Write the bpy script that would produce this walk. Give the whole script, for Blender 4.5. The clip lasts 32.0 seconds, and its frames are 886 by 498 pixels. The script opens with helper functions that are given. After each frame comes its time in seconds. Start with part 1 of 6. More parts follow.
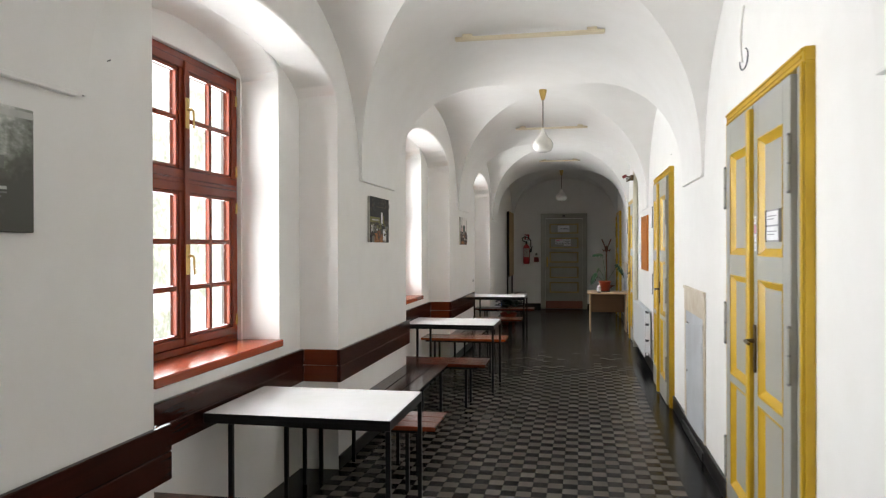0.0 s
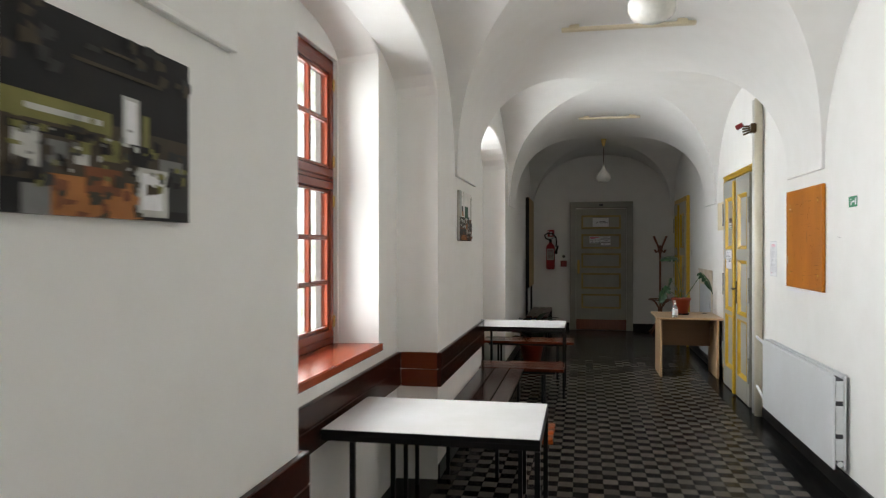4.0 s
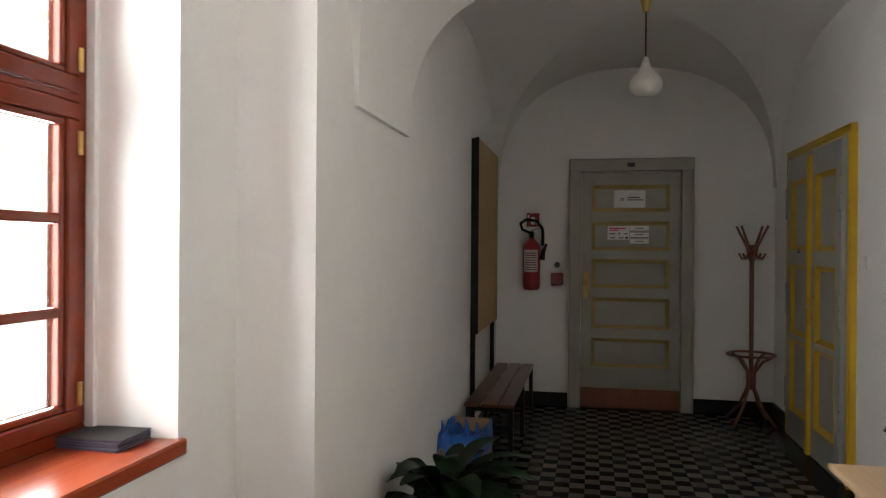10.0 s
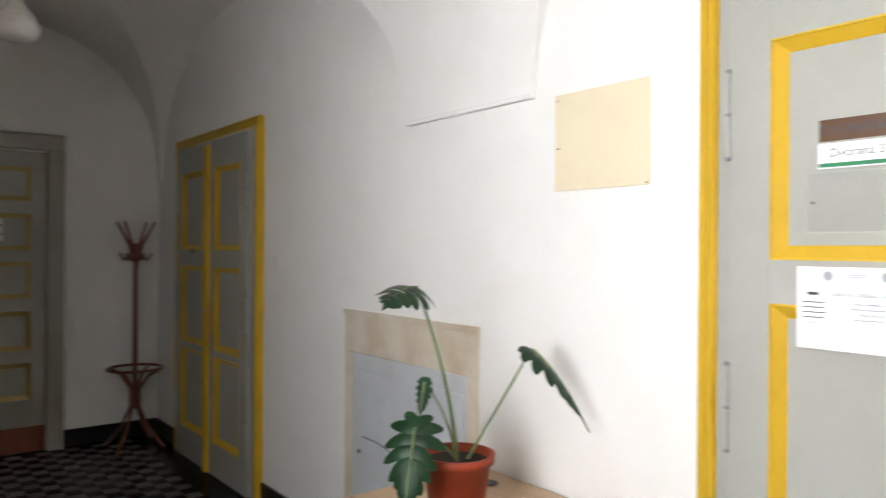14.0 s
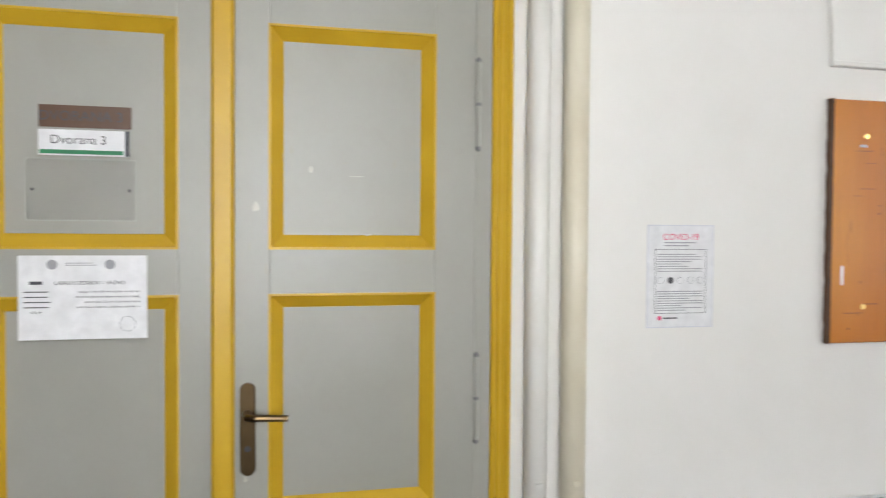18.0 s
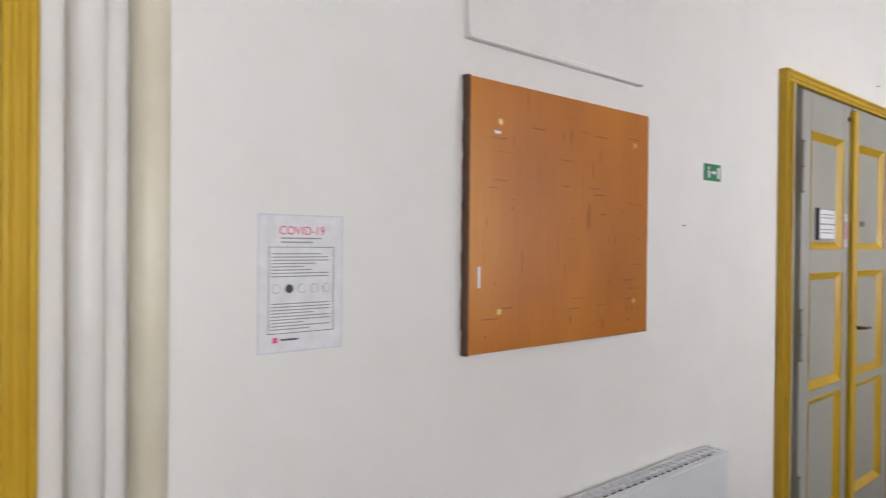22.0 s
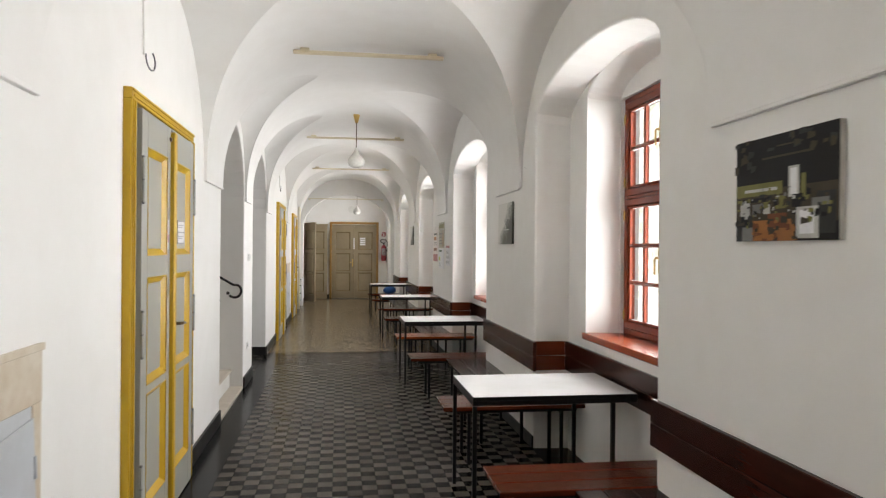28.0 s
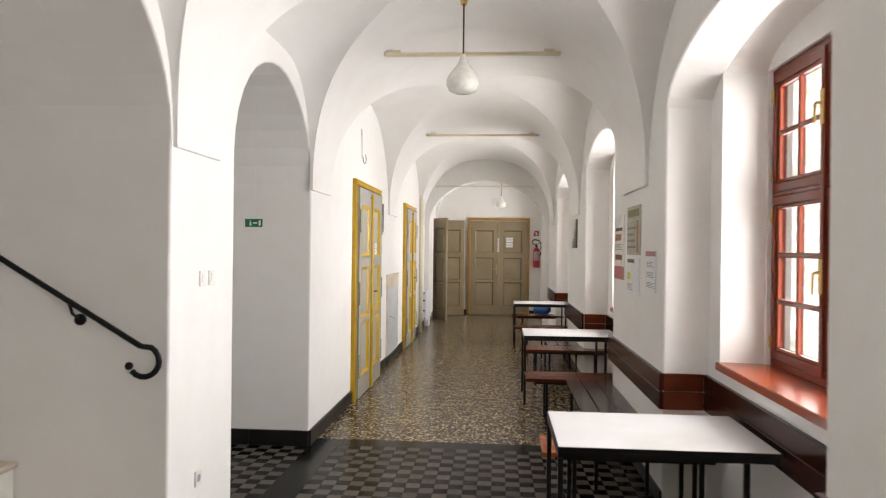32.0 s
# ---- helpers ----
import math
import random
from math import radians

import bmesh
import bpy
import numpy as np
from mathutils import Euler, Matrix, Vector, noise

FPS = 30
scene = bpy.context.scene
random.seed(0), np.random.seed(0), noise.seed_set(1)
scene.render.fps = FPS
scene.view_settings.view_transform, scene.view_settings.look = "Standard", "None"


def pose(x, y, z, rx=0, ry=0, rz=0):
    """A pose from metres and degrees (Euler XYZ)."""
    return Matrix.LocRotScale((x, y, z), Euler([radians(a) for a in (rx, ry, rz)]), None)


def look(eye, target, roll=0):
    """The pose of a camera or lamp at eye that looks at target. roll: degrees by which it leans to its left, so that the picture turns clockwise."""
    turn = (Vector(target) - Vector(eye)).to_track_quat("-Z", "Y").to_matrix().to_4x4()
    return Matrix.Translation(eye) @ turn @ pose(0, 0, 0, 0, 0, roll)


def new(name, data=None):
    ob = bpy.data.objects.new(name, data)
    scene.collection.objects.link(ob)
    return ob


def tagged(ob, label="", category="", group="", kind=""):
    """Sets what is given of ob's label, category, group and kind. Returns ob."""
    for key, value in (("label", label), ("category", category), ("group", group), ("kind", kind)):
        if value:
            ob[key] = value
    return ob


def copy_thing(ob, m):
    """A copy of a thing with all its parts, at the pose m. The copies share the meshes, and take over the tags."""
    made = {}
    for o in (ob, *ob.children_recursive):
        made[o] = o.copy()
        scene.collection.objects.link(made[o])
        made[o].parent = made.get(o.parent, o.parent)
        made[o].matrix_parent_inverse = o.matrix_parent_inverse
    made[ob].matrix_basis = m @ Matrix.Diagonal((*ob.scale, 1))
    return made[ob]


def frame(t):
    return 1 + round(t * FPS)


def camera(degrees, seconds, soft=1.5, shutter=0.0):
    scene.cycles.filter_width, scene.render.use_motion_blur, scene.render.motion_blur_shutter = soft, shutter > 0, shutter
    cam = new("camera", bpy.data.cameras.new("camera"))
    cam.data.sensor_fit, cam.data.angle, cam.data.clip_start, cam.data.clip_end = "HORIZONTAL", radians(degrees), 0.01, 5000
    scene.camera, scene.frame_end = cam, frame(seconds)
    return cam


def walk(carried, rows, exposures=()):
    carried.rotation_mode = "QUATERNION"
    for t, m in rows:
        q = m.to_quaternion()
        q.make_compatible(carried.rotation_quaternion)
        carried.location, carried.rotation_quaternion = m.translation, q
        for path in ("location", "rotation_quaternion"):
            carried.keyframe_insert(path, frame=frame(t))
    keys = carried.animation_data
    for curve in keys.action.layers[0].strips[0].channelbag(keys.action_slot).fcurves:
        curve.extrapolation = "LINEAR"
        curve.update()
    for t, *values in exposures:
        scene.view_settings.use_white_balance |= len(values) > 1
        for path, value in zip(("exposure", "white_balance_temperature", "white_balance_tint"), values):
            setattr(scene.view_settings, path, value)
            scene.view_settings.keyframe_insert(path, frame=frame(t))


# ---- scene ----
cam = camera(63.3, 32.0, 1.2, 0.4)
# seconds, x, y, z, yaw, pitch, roll
PATH = [
    (0, 3.519, -1.265, 1.625, 10.80, -0.22, -0.18),
    (0.5, 3.340, -0.915, 1.610, 10.82, -0.09, -0.31),
    (1, 3.173, -0.508, 1.607, 10.90, -0.10, -0.27),
    (1.5, 3.011, 0.018, 1.605, 10.88, -0.13, -0.15),
    (2, 2.896, 0.602, 1.605, 10.86, -0.17, -0.04),
    (2.5, 2.817, 1.227, 1.603, 10.88, -0.18, -0.03),
    (4.5, 2.745, 4.218, 1.601, 11.09, -0.20, -0.03),
    (5, 2.715, 4.960, 1.605, 11.17, -0.26, 0.01),
    (5.5, 2.713, 5.640, 1.607, 11.17, -0.30, 0.08),
    (6, 2.757, 6.231, 1.602, 11.13, -0.27, 0.08),
    (6.5, 2.833, 6.772, 1.604, 11.20, -0.34, 0.26),
    (7, 2.884, 7.318, 1.608, 11.25, -0.36, 0.36),
    (7.5, 2.902, 7.898, 1.606, 11.34, -0.31, 0.36),
    (8, 2.882, 8.510, 1.592, 11.29, -0.20, 0.38),
    (8.5, 2.841, 9.083, 1.595, 11.30, -0.17, 0.40),
    (9, 2.812, 9.530, 1.597, 11.44, -0.20, 0.39),
    (9.5, 2.782, 9.895, 1.588, 11.53, -0.18, 0.38),
    (10, 2.727, 10.291, 1.582, 11.60, -0.17, 0.40),
    (10.5, 2.645, 10.720, 1.584, 11.61, -0.16, 0.33),
    (11, 2.567, 11.064, 1.607, 11.45, -0.32, 0.28),
    (11.5, 2.556, 11.263, 1.619, 10.95, -0.47, 0.44),
    (12, 2.527, 11.338, 1.625, 5.22, -0.45, 0.56),
    (12.5, 2.506, 11.324, 1.619, -3.85, -0.23, 0.63),
    (13, 2.570, 11.294, 1.584, -14.52, 0.25, 0.68),
    (13.5, 2.596, 11.283, 1.567, -26.01, 0.48, 0.65),
    (14, 2.537, 11.236, 1.594, -38.26, -0.02, 0.40),
    (14.5, 2.510, 11.221, 1.624, -50.09, -0.62, 0.11),
    (15, 2.506, 11.230, 1.628, -62.05, -0.83, 0.08),
    (15.4, 2.516, 11.230, 1.624, -71.31, -0.76, -0.14),
    (17.5, 2.480, 11.500, 1.636, -91.54, -1.90, 0.40),
    (18, 2.478, 11.494, 1.624, -102.62, -1.50, 0.43),
    (18.5, 2.503, 11.502, 1.602, -107.13, -0.80, 0.22),
    (19, 2.529, 11.504, 1.593, -107.33, -0.46, 0.16),
    (19.5, 2.531, 11.501, 1.593, -108.24, -0.47, 0.21),
    (20, 2.554, 11.490, 1.593, -110.38, -0.46, 0.26),
    (20.5, 2.646, 11.443, 1.592, -111.84, -0.41, 0.25),
    (21, 2.798, 11.356, 1.595, -113.19, -0.48, 0.33),
    (21.5, 2.925, 11.262, 1.598, -121.06, -0.65, 0.60),
    (22, 3.017, 11.192, 1.583, -132.63, -0.44, 0.57),
    (22.5, 3.123, 11.097, 1.571, -137.98, -0.03, 0.27),
    (23, 3.277, 10.965, 1.582, -145.69, -0.08, 0.39),
    (23.5, 3.395, 10.854, 1.586, -157.24, -0.14, 0.46),
    (24, 3.478, 10.738, 1.585, -168.94, -0.07, 0.40),
    (24.5, 3.540, 10.600, 1.587, -180.47, -0.00, 0.33),
    (25, 3.584, 10.415, 1.589, -187.78, 0.01, 0.20),
    (25.5, 3.616, 10.149, 1.593, -188.30, -0.02, 0.21),
    (26, 3.610, 9.700, 1.589, -188.28, -0.03, 0.23),
    (26.5, 3.571, 9.100, 1.586, -188.28, 0.03, 0.30),
    (28.5, 3.309, 6.545, 1.630, -188.27, -0.02, 0.55),
    (29, 3.241, 5.995, 1.632, -185.41, -0.03, 0.49),
    (29.5, 3.159, 5.392, 1.639, -184.77, -0.01, 0.48),
    (30, 3.085, 4.752, 1.645, -183.26, 0.04, 0.48),
    (30.5, 3.024, 4.110, 1.653, -180.72, 0.02, 0.53),
    (31, 2.955, 3.448, 1.660, -180.42, -0.01, 0.57),
    (31.5, 2.905, 2.700, 1.668, -177.61, -0.04, 0.59),
    (32, 2.875, 1.987, 1.674, -175.66, -0.05, 0.67),
]

# seconds, stops, kelvin, tint
EXPOSURES = [(0, 0.2, 6500, 10), (1.5, 0.05, 6450, 9), (2.5, -0.1, 6450, 8), (5, 0.12, 6450, 8), (7, 0.35, 6500, 10), (8, 0.5, 6500, 10), (9.3, 0.2, 6550, 11), (10, 0.55, 6600, 12), (10.4, 0.6, 6650, 13), (11, 1.0, 6850, 14), (12, 1.75, 6950, 17),
             (13, 2.2, 6850, 16), (14, 0.8, 6450, 12), (15, -0.05, 6650, 10), (18, -0.03, 6500, 10), (20, -0.17, 6600, 13), (22, -0.35, 6500, 15), (25, 0.07, 6650, 11), (30, 0.1, 6700, 11), (31, 0.25, 6800, 13), (32, 0.2, 6850, 14)]
walk(cam, [(t, pose(x, y, z, 90 + p, 0, w) @ pose(0, 0, 0, 0, 0, r)) for t, x, y, z, w, p, r in PATH], EXPOSURES)

# ---- light ----
world = bpy.data.worlds.new("world")
scene.world = world
world.use_nodes = True
wn = world.node_tree
sky = wn.nodes.new("ShaderNodeTexSky")
sky.sky_type = "NISHITA"
sky.sun_disc = False
sky.sun_elevation, sky.sun_rotation = radians(48), radians(100)
wn.links.new(sky.outputs[0], wn.nodes["Background"].inputs[0])
wn.nodes["Background"].inputs[1].default_value = 0.12


WINDOW_POWER = 107.0             # daylight that each window lets in
WINDOW_TINT = (0.965, 0.985, 1.0)

# ---- plan ----
WX, EX = 1.785, 4.44            # faces of the window wall and the door wall
NY, SY = 17.594, -16.31         # faces of the end walls
SPR, CROWN = 2.16, 3.45         # springing and crown of the vault
# window bays: opening in the inner wall face (y from, to), sill (y from, to)
BAYS = [(1.44, 3.735, 1.87, 3.345), (5.835, 8.29, 6.17, 7.82), (10.45, 12.665, 10.80, 12.272),
        (-2.82, -0.47, -2.56, -0.98), (-7.1, -4.85, -6.75, -5.2), (-11.45, -9.2, -11.1, -9.55), (-15.55, -13.5, -15.2, -13.8)]
ARCHES = (2.985, 2.965, 2.915, 2.935, 2.95, 2.96, 2.96)     # crowns of the recess arches
DOORS = [(1.82, 3.37), (6.19, 7.75), (10.865, 12.41), (15.45, 17.02), (-7.34, -5.66), (-11.4, -9.83)]
STAIR = (-1.35, 0.34)
NICHE = (-3.95, -2.17)


# ---- materials ----
def material(name, build):
    m = bpy.data.materials.new(name)
    m.use_nodes = True
    nt = m.node_tree
    build(nt, nt.nodes["Principled BSDF"])
    return m


def node(nt, kind, **values):
    n = nt.nodes.new(kind)
    for key, value in values.items():
        if key in n.inputs:
            n.inputs[key].default_value = value
    return n


def mapped(nt, scale=(1, 1, 1), world_space=True):
    """Coordinates in metres, stretched by scale."""
    geo = nt.nodes.new("ShaderNodeNewGeometry") if world_space else nt.nodes.new("ShaderNodeTexCoord")
    mp = nt.nodes.new("ShaderNodeMapping")
    mp.inputs["Scale"].default_value = scale
    nt.links.new(geo.outputs["Position" if world_space else "Object"], mp.inputs["Vector"])
    return mp.outputs[0]


def noise_tex(nt, vec, scale, detail=4.0, rough=0.55):
    n = node(nt, "ShaderNodeTexNoise", Scale=scale, Detail=detail, Roughness=rough)
    nt.links.new(vec, n.inputs["Vector"])
    return n.outputs["Fac"]


def ramp(nt, fac, stops):
    r = nt.nodes.new("ShaderNodeValToRGB")
    el = r.color_ramp.elements
    while len(el) < len(stops):
        el.new(0.5)
    for e, (p, c) in zip(el, stops):
        e.position, e.color = p, (*c, 1)
    nt.links.new(fac, r.inputs[0])
    return r.outputs[0]


def mix(nt, fac, a, b, kind="MIX"):
    m = nt.nodes.new("ShaderNodeMix")
    m.data_type, m.blend_type = "RGBA", kind
    for sock, v in ((m.inputs[0], fac), (m.inputs[6], a), (m.inputs[7], b)):
        if isinstance(v, (int, float)):
            sock.default_value = v
        elif isinstance(v, tuple):
            sock.default_value = (*v, 1)
        else:
            nt.links.new(v, sock)
    return m.outputs[2]


def bump(nt, bsdf, height, strength=0.2, distance=0.01):
    b = node(nt, "ShaderNodeBump", Strength=strength, Distance=distance)
    nt.links.new(height, b.inputs["Height"])
    nt.links.new(b.outputs[0], bsdf.inputs["Normal"])


def painted(base, dark, rough=0.5, scale=3.0, grain=40.0, bumps=0.12, world_space=True, spec=0.5):
    """Paint or lacquer with broad stains and fine grain."""
    def build(nt, b):
        v = mapped(nt, world_space=world_space)
        broad, fine = noise_tex(nt, v, scale, 5), noise_tex(nt, v, grain, 3)
        c = ramp(nt, broad, [(0.32, dark), (0.62, base)])
        c = mix(nt, 0.12, c, ramp(nt, fine, [(0.35, dark), (0.7, base)]))
        nt.links.new(c, b.inputs["Base Color"])
        lo, hi = (rough - 0.06, 0.265) if rough < 0.26 else (max(0.285, rough - 0.08), max(0.36, rough + 0.1))
        r = node(nt, "ShaderNodeMapRange", **{"To Min": lo, "To Max": hi})
        nt.links.new(broad, r.inputs[0])
        nt.links.new(r.outputs[0], b.inputs["Roughness"])
        b.inputs["Specular IOR Level"].default_value = spec
        bump(nt, b, fine, bumps, 0.003)
    return build


def plaster(nt, b):
    v = mapped(nt)
    broad, mid, fine = noise_tex(nt, v, 0.7, 4), noise_tex(nt, v, 5, 5), noise_tex(nt, v, 90, 3)
    c = ramp(nt, broad, [(0.3, (0.79, 0.775, 0.745)), (0.65, (0.84, 0.83, 0.81))])
    c = mix(nt, 0.15, c, ramp(nt, mid, [(0.35, (0.74, 0.72, 0.68)), (0.6, (0.85, 0.84, 0.82))]))
    nt.links.new(c, b.inputs["Base Color"])
    b.inputs["Roughness"].default_value = 0.75
    b.inputs["Specular IOR Level"].default_value = 0.25
    wave = noise_tex(nt, v, 1.8, 3)
    h = mix(nt, 0.65, mix(nt, 0.18, mid, fine), wave)
    bump(nt, b, h, 0.22, 0.02)


def wood(light, dark, rough=0.3, along="y", fine=1.0, spec=0.5):
    """Lacquered boards with streaks along the given axis."""
    def build(nt, b):
        s = {"x": (1.2, 22, 22), "y": (22, 1.2, 22), "z": (22, 22, 1.2)}[along]
        v = mapped(nt, s)
        g, g2 = noise_tex(nt, v, 1.0 * fine, 6, 0.65), noise_tex(nt, v, 4.0 * fine, 3)
        info = nt.nodes.new("ShaderNodeObjectInfo")
        c = ramp(nt, g, [(0.28, dark), (0.7, light)])
        c = mix(nt, 0.25, c, ramp(nt, g2, [(0.35, dark), (0.65, light)]))
        c = mix(nt, 0.25, c, ramp(nt, info.outputs["Random"], [(0.0, dark), (1.0, light)]))
        nt.links.new(c, b.inputs["Base Color"])
        r = node(nt, "ShaderNodeMapRange", **{"To Min": rough - 0.02, "To Max": rough + 0.02})
        nt.links.new(g2, r.inputs[0])
        nt.links.new(r.outputs[0], b.inputs["Roughness"])
        b.inputs["Specular IOR Level"].default_value = spec
        bump(nt, b, g, 0.03, 0.003)
    return build


def plain(color, rough=0.5, metal=0.0, spec=0.5):
    def build(nt, b):
        v = mapped(nt, world_space=False)
        n = noise_tex(nt, v, 30, 3)
        c = ramp(nt, n, [(0.3, tuple(k * 0.86 for k in color)), (0.7, color)])
        nt.links.new(c, b.inputs["Base Color"])
        b.inputs["Roughness"].default_value, b.inputs["Metallic"].default_value = rough, metal
        b.inputs["Specular IOR Level"].default_value = spec
        bump(nt, b, n, 0.05, 0.002)
    return build


def per_piece(colors, rough=0.35, spec=0.5):
    """A tile or a slab: each piece a little different, with fine mottling."""
    def build(nt, b):
        info = nt.nodes.new("ShaderNodeObjectInfo")
        geo = nt.nodes.new("ShaderNodeNewGeometry")
        add = node(nt, "ShaderNodeMath")
        nt.links.new(info.outputs["Random"], add.inputs[0])
        nt.links.new(geo.outputs["Random Per Island"], add.inputs[1])
        fr = nt.nodes.new("ShaderNodeMath")
        fr.operation = "FRACT"
        nt.links.new(add.outputs[0], fr.inputs[0])
        c = ramp(nt, fr.outputs[0], [(0.0, colors[0]), (1.0, colors[1])])
        v = mapped(nt)
        n, n2 = noise_tex(nt, v, 45, 4), noise_tex(nt, v, 1.3, 4)
        c = mix(nt, 0.3, c, ramp(nt, n, [(0.35, colors[0]), (0.7, colors[1])]))
        nt.links.new(c, b.inputs["Base Color"])
        r = node(nt, "ShaderNodeMapRange", **{"To Min": rough - 0.05, "To Max": rough + 0.03})
        nt.links.new(n2, r.inputs[0])
        nt.links.new(r.outputs[0], b.inputs["Roughness"])
        b.inputs["Specular IOR Level"].default_value = spec
        return None
    return build


def terrazzo_look(nt, b):
    v = mapped(nt)
    vor = node(nt, "ShaderNodeTexVoronoi", Scale=60.0)
    nt.links.new(v, vor.inputs["Vector"])
    sep = nt.nodes.new("ShaderNodeSeparateColor")
    nt.links.new(vor.outputs["Color"], sep.inputs[0])
    c = ramp(nt, sep.outputs[0], [(0.0, (0.008, 0.0065, 0.004)), (0.45, (0.028, 0.019, 0.010)), (0.72, (0.19, 0.137, 0.075)), (1.0, (0.70, 0.55, 0.33))])
    broad = noise_tex(nt, v, 0.9, 4)
    c = mix(nt, 0.2, c, ramp(nt, broad, [(0.3, (0.055, 0.044, 0.028)), (0.7, (0.12, 0.098, 0.068))]))
    nt.links.new(c, b.inputs["Base Color"])
    b.inputs["Roughness"].default_value = 0.24
    b.inputs["Specular IOR Level"].default_value = 0.2


M = {}
M["plaster"] = material("plaster", plaster)
M["tile_dark"] = material("tile_dark", per_piece([(0.006, 0.0054, 0.005), (0.011, 0.010, 0.0092)], 0.23, 0.04))
M["tile_light"] = material("tile_light", per_piece([(0.074, 0.066, 0.058), (0.114, 0.102, 0.088)], 0.23, 0.04))
M["border"] = material("border", per_piece([(0.007, 0.0068, 0.0068), (0.010, 0.0095, 0.0095)], 0.20, 0.06))
M["grout"] = material("grout", plain((0.03, 0.027, 0.024), 0.7))
M["skirting"] = material("skirting", painted((0.009, 0.008, 0.008), (0.018, 0.016, 0.015), 0.38, spec=0.25))
M["terrazzo"] = material("terrazzo", terrazzo_look)
M["grey_paint"] = material("grey_paint", painted((0.36, 0.358, 0.325), (0.325, 0.322, 0.285), 0.27, 2.2, 40.0, 0.05, True, 0.32))
M["grey_dark"] = material("grey_dark", painted((0.36, 0.35, 0.30), (0.30, 0.29, 0.24), 0.4, 2.2))
M["beige_paint"] = material("beige_paint", painted((0.27, 0.215, 0.135), (0.215, 0.168, 0.10), 0.30, 2.2))
M["umber_paint"] = material("umber_paint", painted((0.19, 0.135, 0.055), (0.14, 0.098, 0.038), 0.4, 4.0))
M["yellow_paint"] = material("yellow_paint", painted((0.58, 0.37, 0.028), (0.51, 0.31, 0.021), 0.30, 4.0, spec=0.3))
M["ochre_paint"] = material("ochre_paint", painted((0.42, 0.31, 0.11), (0.33, 0.24, 0.08), 0.4, 4.0))
M["casing_brown"] = material("casing_brown", painted((0.36, 0.20, 0.045), (0.27, 0.14, 0.03), 0.35, 4.0))
M["window_wood"] = material("window_wood", painted((0.20, 0.032, 0.010), (0.14, 0.021, 0.007), 0.24, 3.0, 50, 0.02, True, 0.3))
M["sill_wood"] = material("sill_wood", wood((0.36, 0.070, 0.026), (0.23, 0.040, 0.015), 0.23, "y", 0.7, 0.4))
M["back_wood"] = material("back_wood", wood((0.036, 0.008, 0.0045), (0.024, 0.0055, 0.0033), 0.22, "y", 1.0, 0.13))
# the recess returns: same boards, with the window's orange glare put into the colour
M["back_wood_lit"] = material("back_wood_lit", wood((0.15, 0.034, 0.012), (0.10, 0.022, 0.0085), 0.24, "x", 1.0, 0.25))
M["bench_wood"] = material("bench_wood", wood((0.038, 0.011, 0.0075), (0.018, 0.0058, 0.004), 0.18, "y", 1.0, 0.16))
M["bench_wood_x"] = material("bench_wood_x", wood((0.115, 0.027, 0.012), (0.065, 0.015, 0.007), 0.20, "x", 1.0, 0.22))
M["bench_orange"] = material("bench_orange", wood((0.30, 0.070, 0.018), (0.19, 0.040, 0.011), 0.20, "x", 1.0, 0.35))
M["bench_red"] = material("bench_red", wood((0.15, 0.042, 0.022), (0.09, 0.026, 0.014), 0.3, "y"))
M["stand_wood"] = material("stand_wood", wood((0.24, 0.08, 0.04), (0.12, 0.036, 0.018), 0.35, "z"))
M["laminate"] = material("laminate", painted((0.70, 0.70, 0.71), (0.62, 0.61, 0.59), 0.22, 1.6, 60, 0.0))


def tree_print(nt, b):
    """A photograph paled by painted glare: dark ground and leaves below a pale sky."""
    tc = nt.nodes.new("ShaderNodeTexCoord")
    sep = nt.nodes.new("ShaderNodeSeparateXYZ")
    nt.links.new(tc.outputs["Object"], sep.inputs[0])
    n1, n2 = noise_tex(nt, mapped(nt, (1, 5, 9), False), 1.0, 6, 0.7), noise_tex(nt, mapped(nt, (1, 40, 60), False), 1.0, 3)
    a = nt.nodes.new("ShaderNodeMath")
    a.operation = "MULTIPLY_ADD"
    nt.links.new(sep.outputs[1], a.inputs[0])
    a.inputs[1].default_value = -0.85
    nt.links.new(sep.outputs[2], a.inputs[2])
    c = nt.nodes.new("ShaderNodeMath")
    c.operation = "MULTIPLY_ADD"
    nt.links.new(mix(nt, 0.3, n1, n2), c.inputs[0])
    c.inputs[1].default_value = 0.55
    nt.links.new(a.outputs[0], c.inputs[2])
    col = ramp(nt, c.outputs[0], [(0.06, (0.055, 0.055, 0.042)), (0.15, (0.095, 0.10, 0.077)), (0.23, (0.26, 0.275, 0.24)), (0.34, (0.66, 0.65, 0.61))])
    nt.links.new(col, b.inputs["Base Color"])
    b.inputs["Roughness"].default_value = 0.5


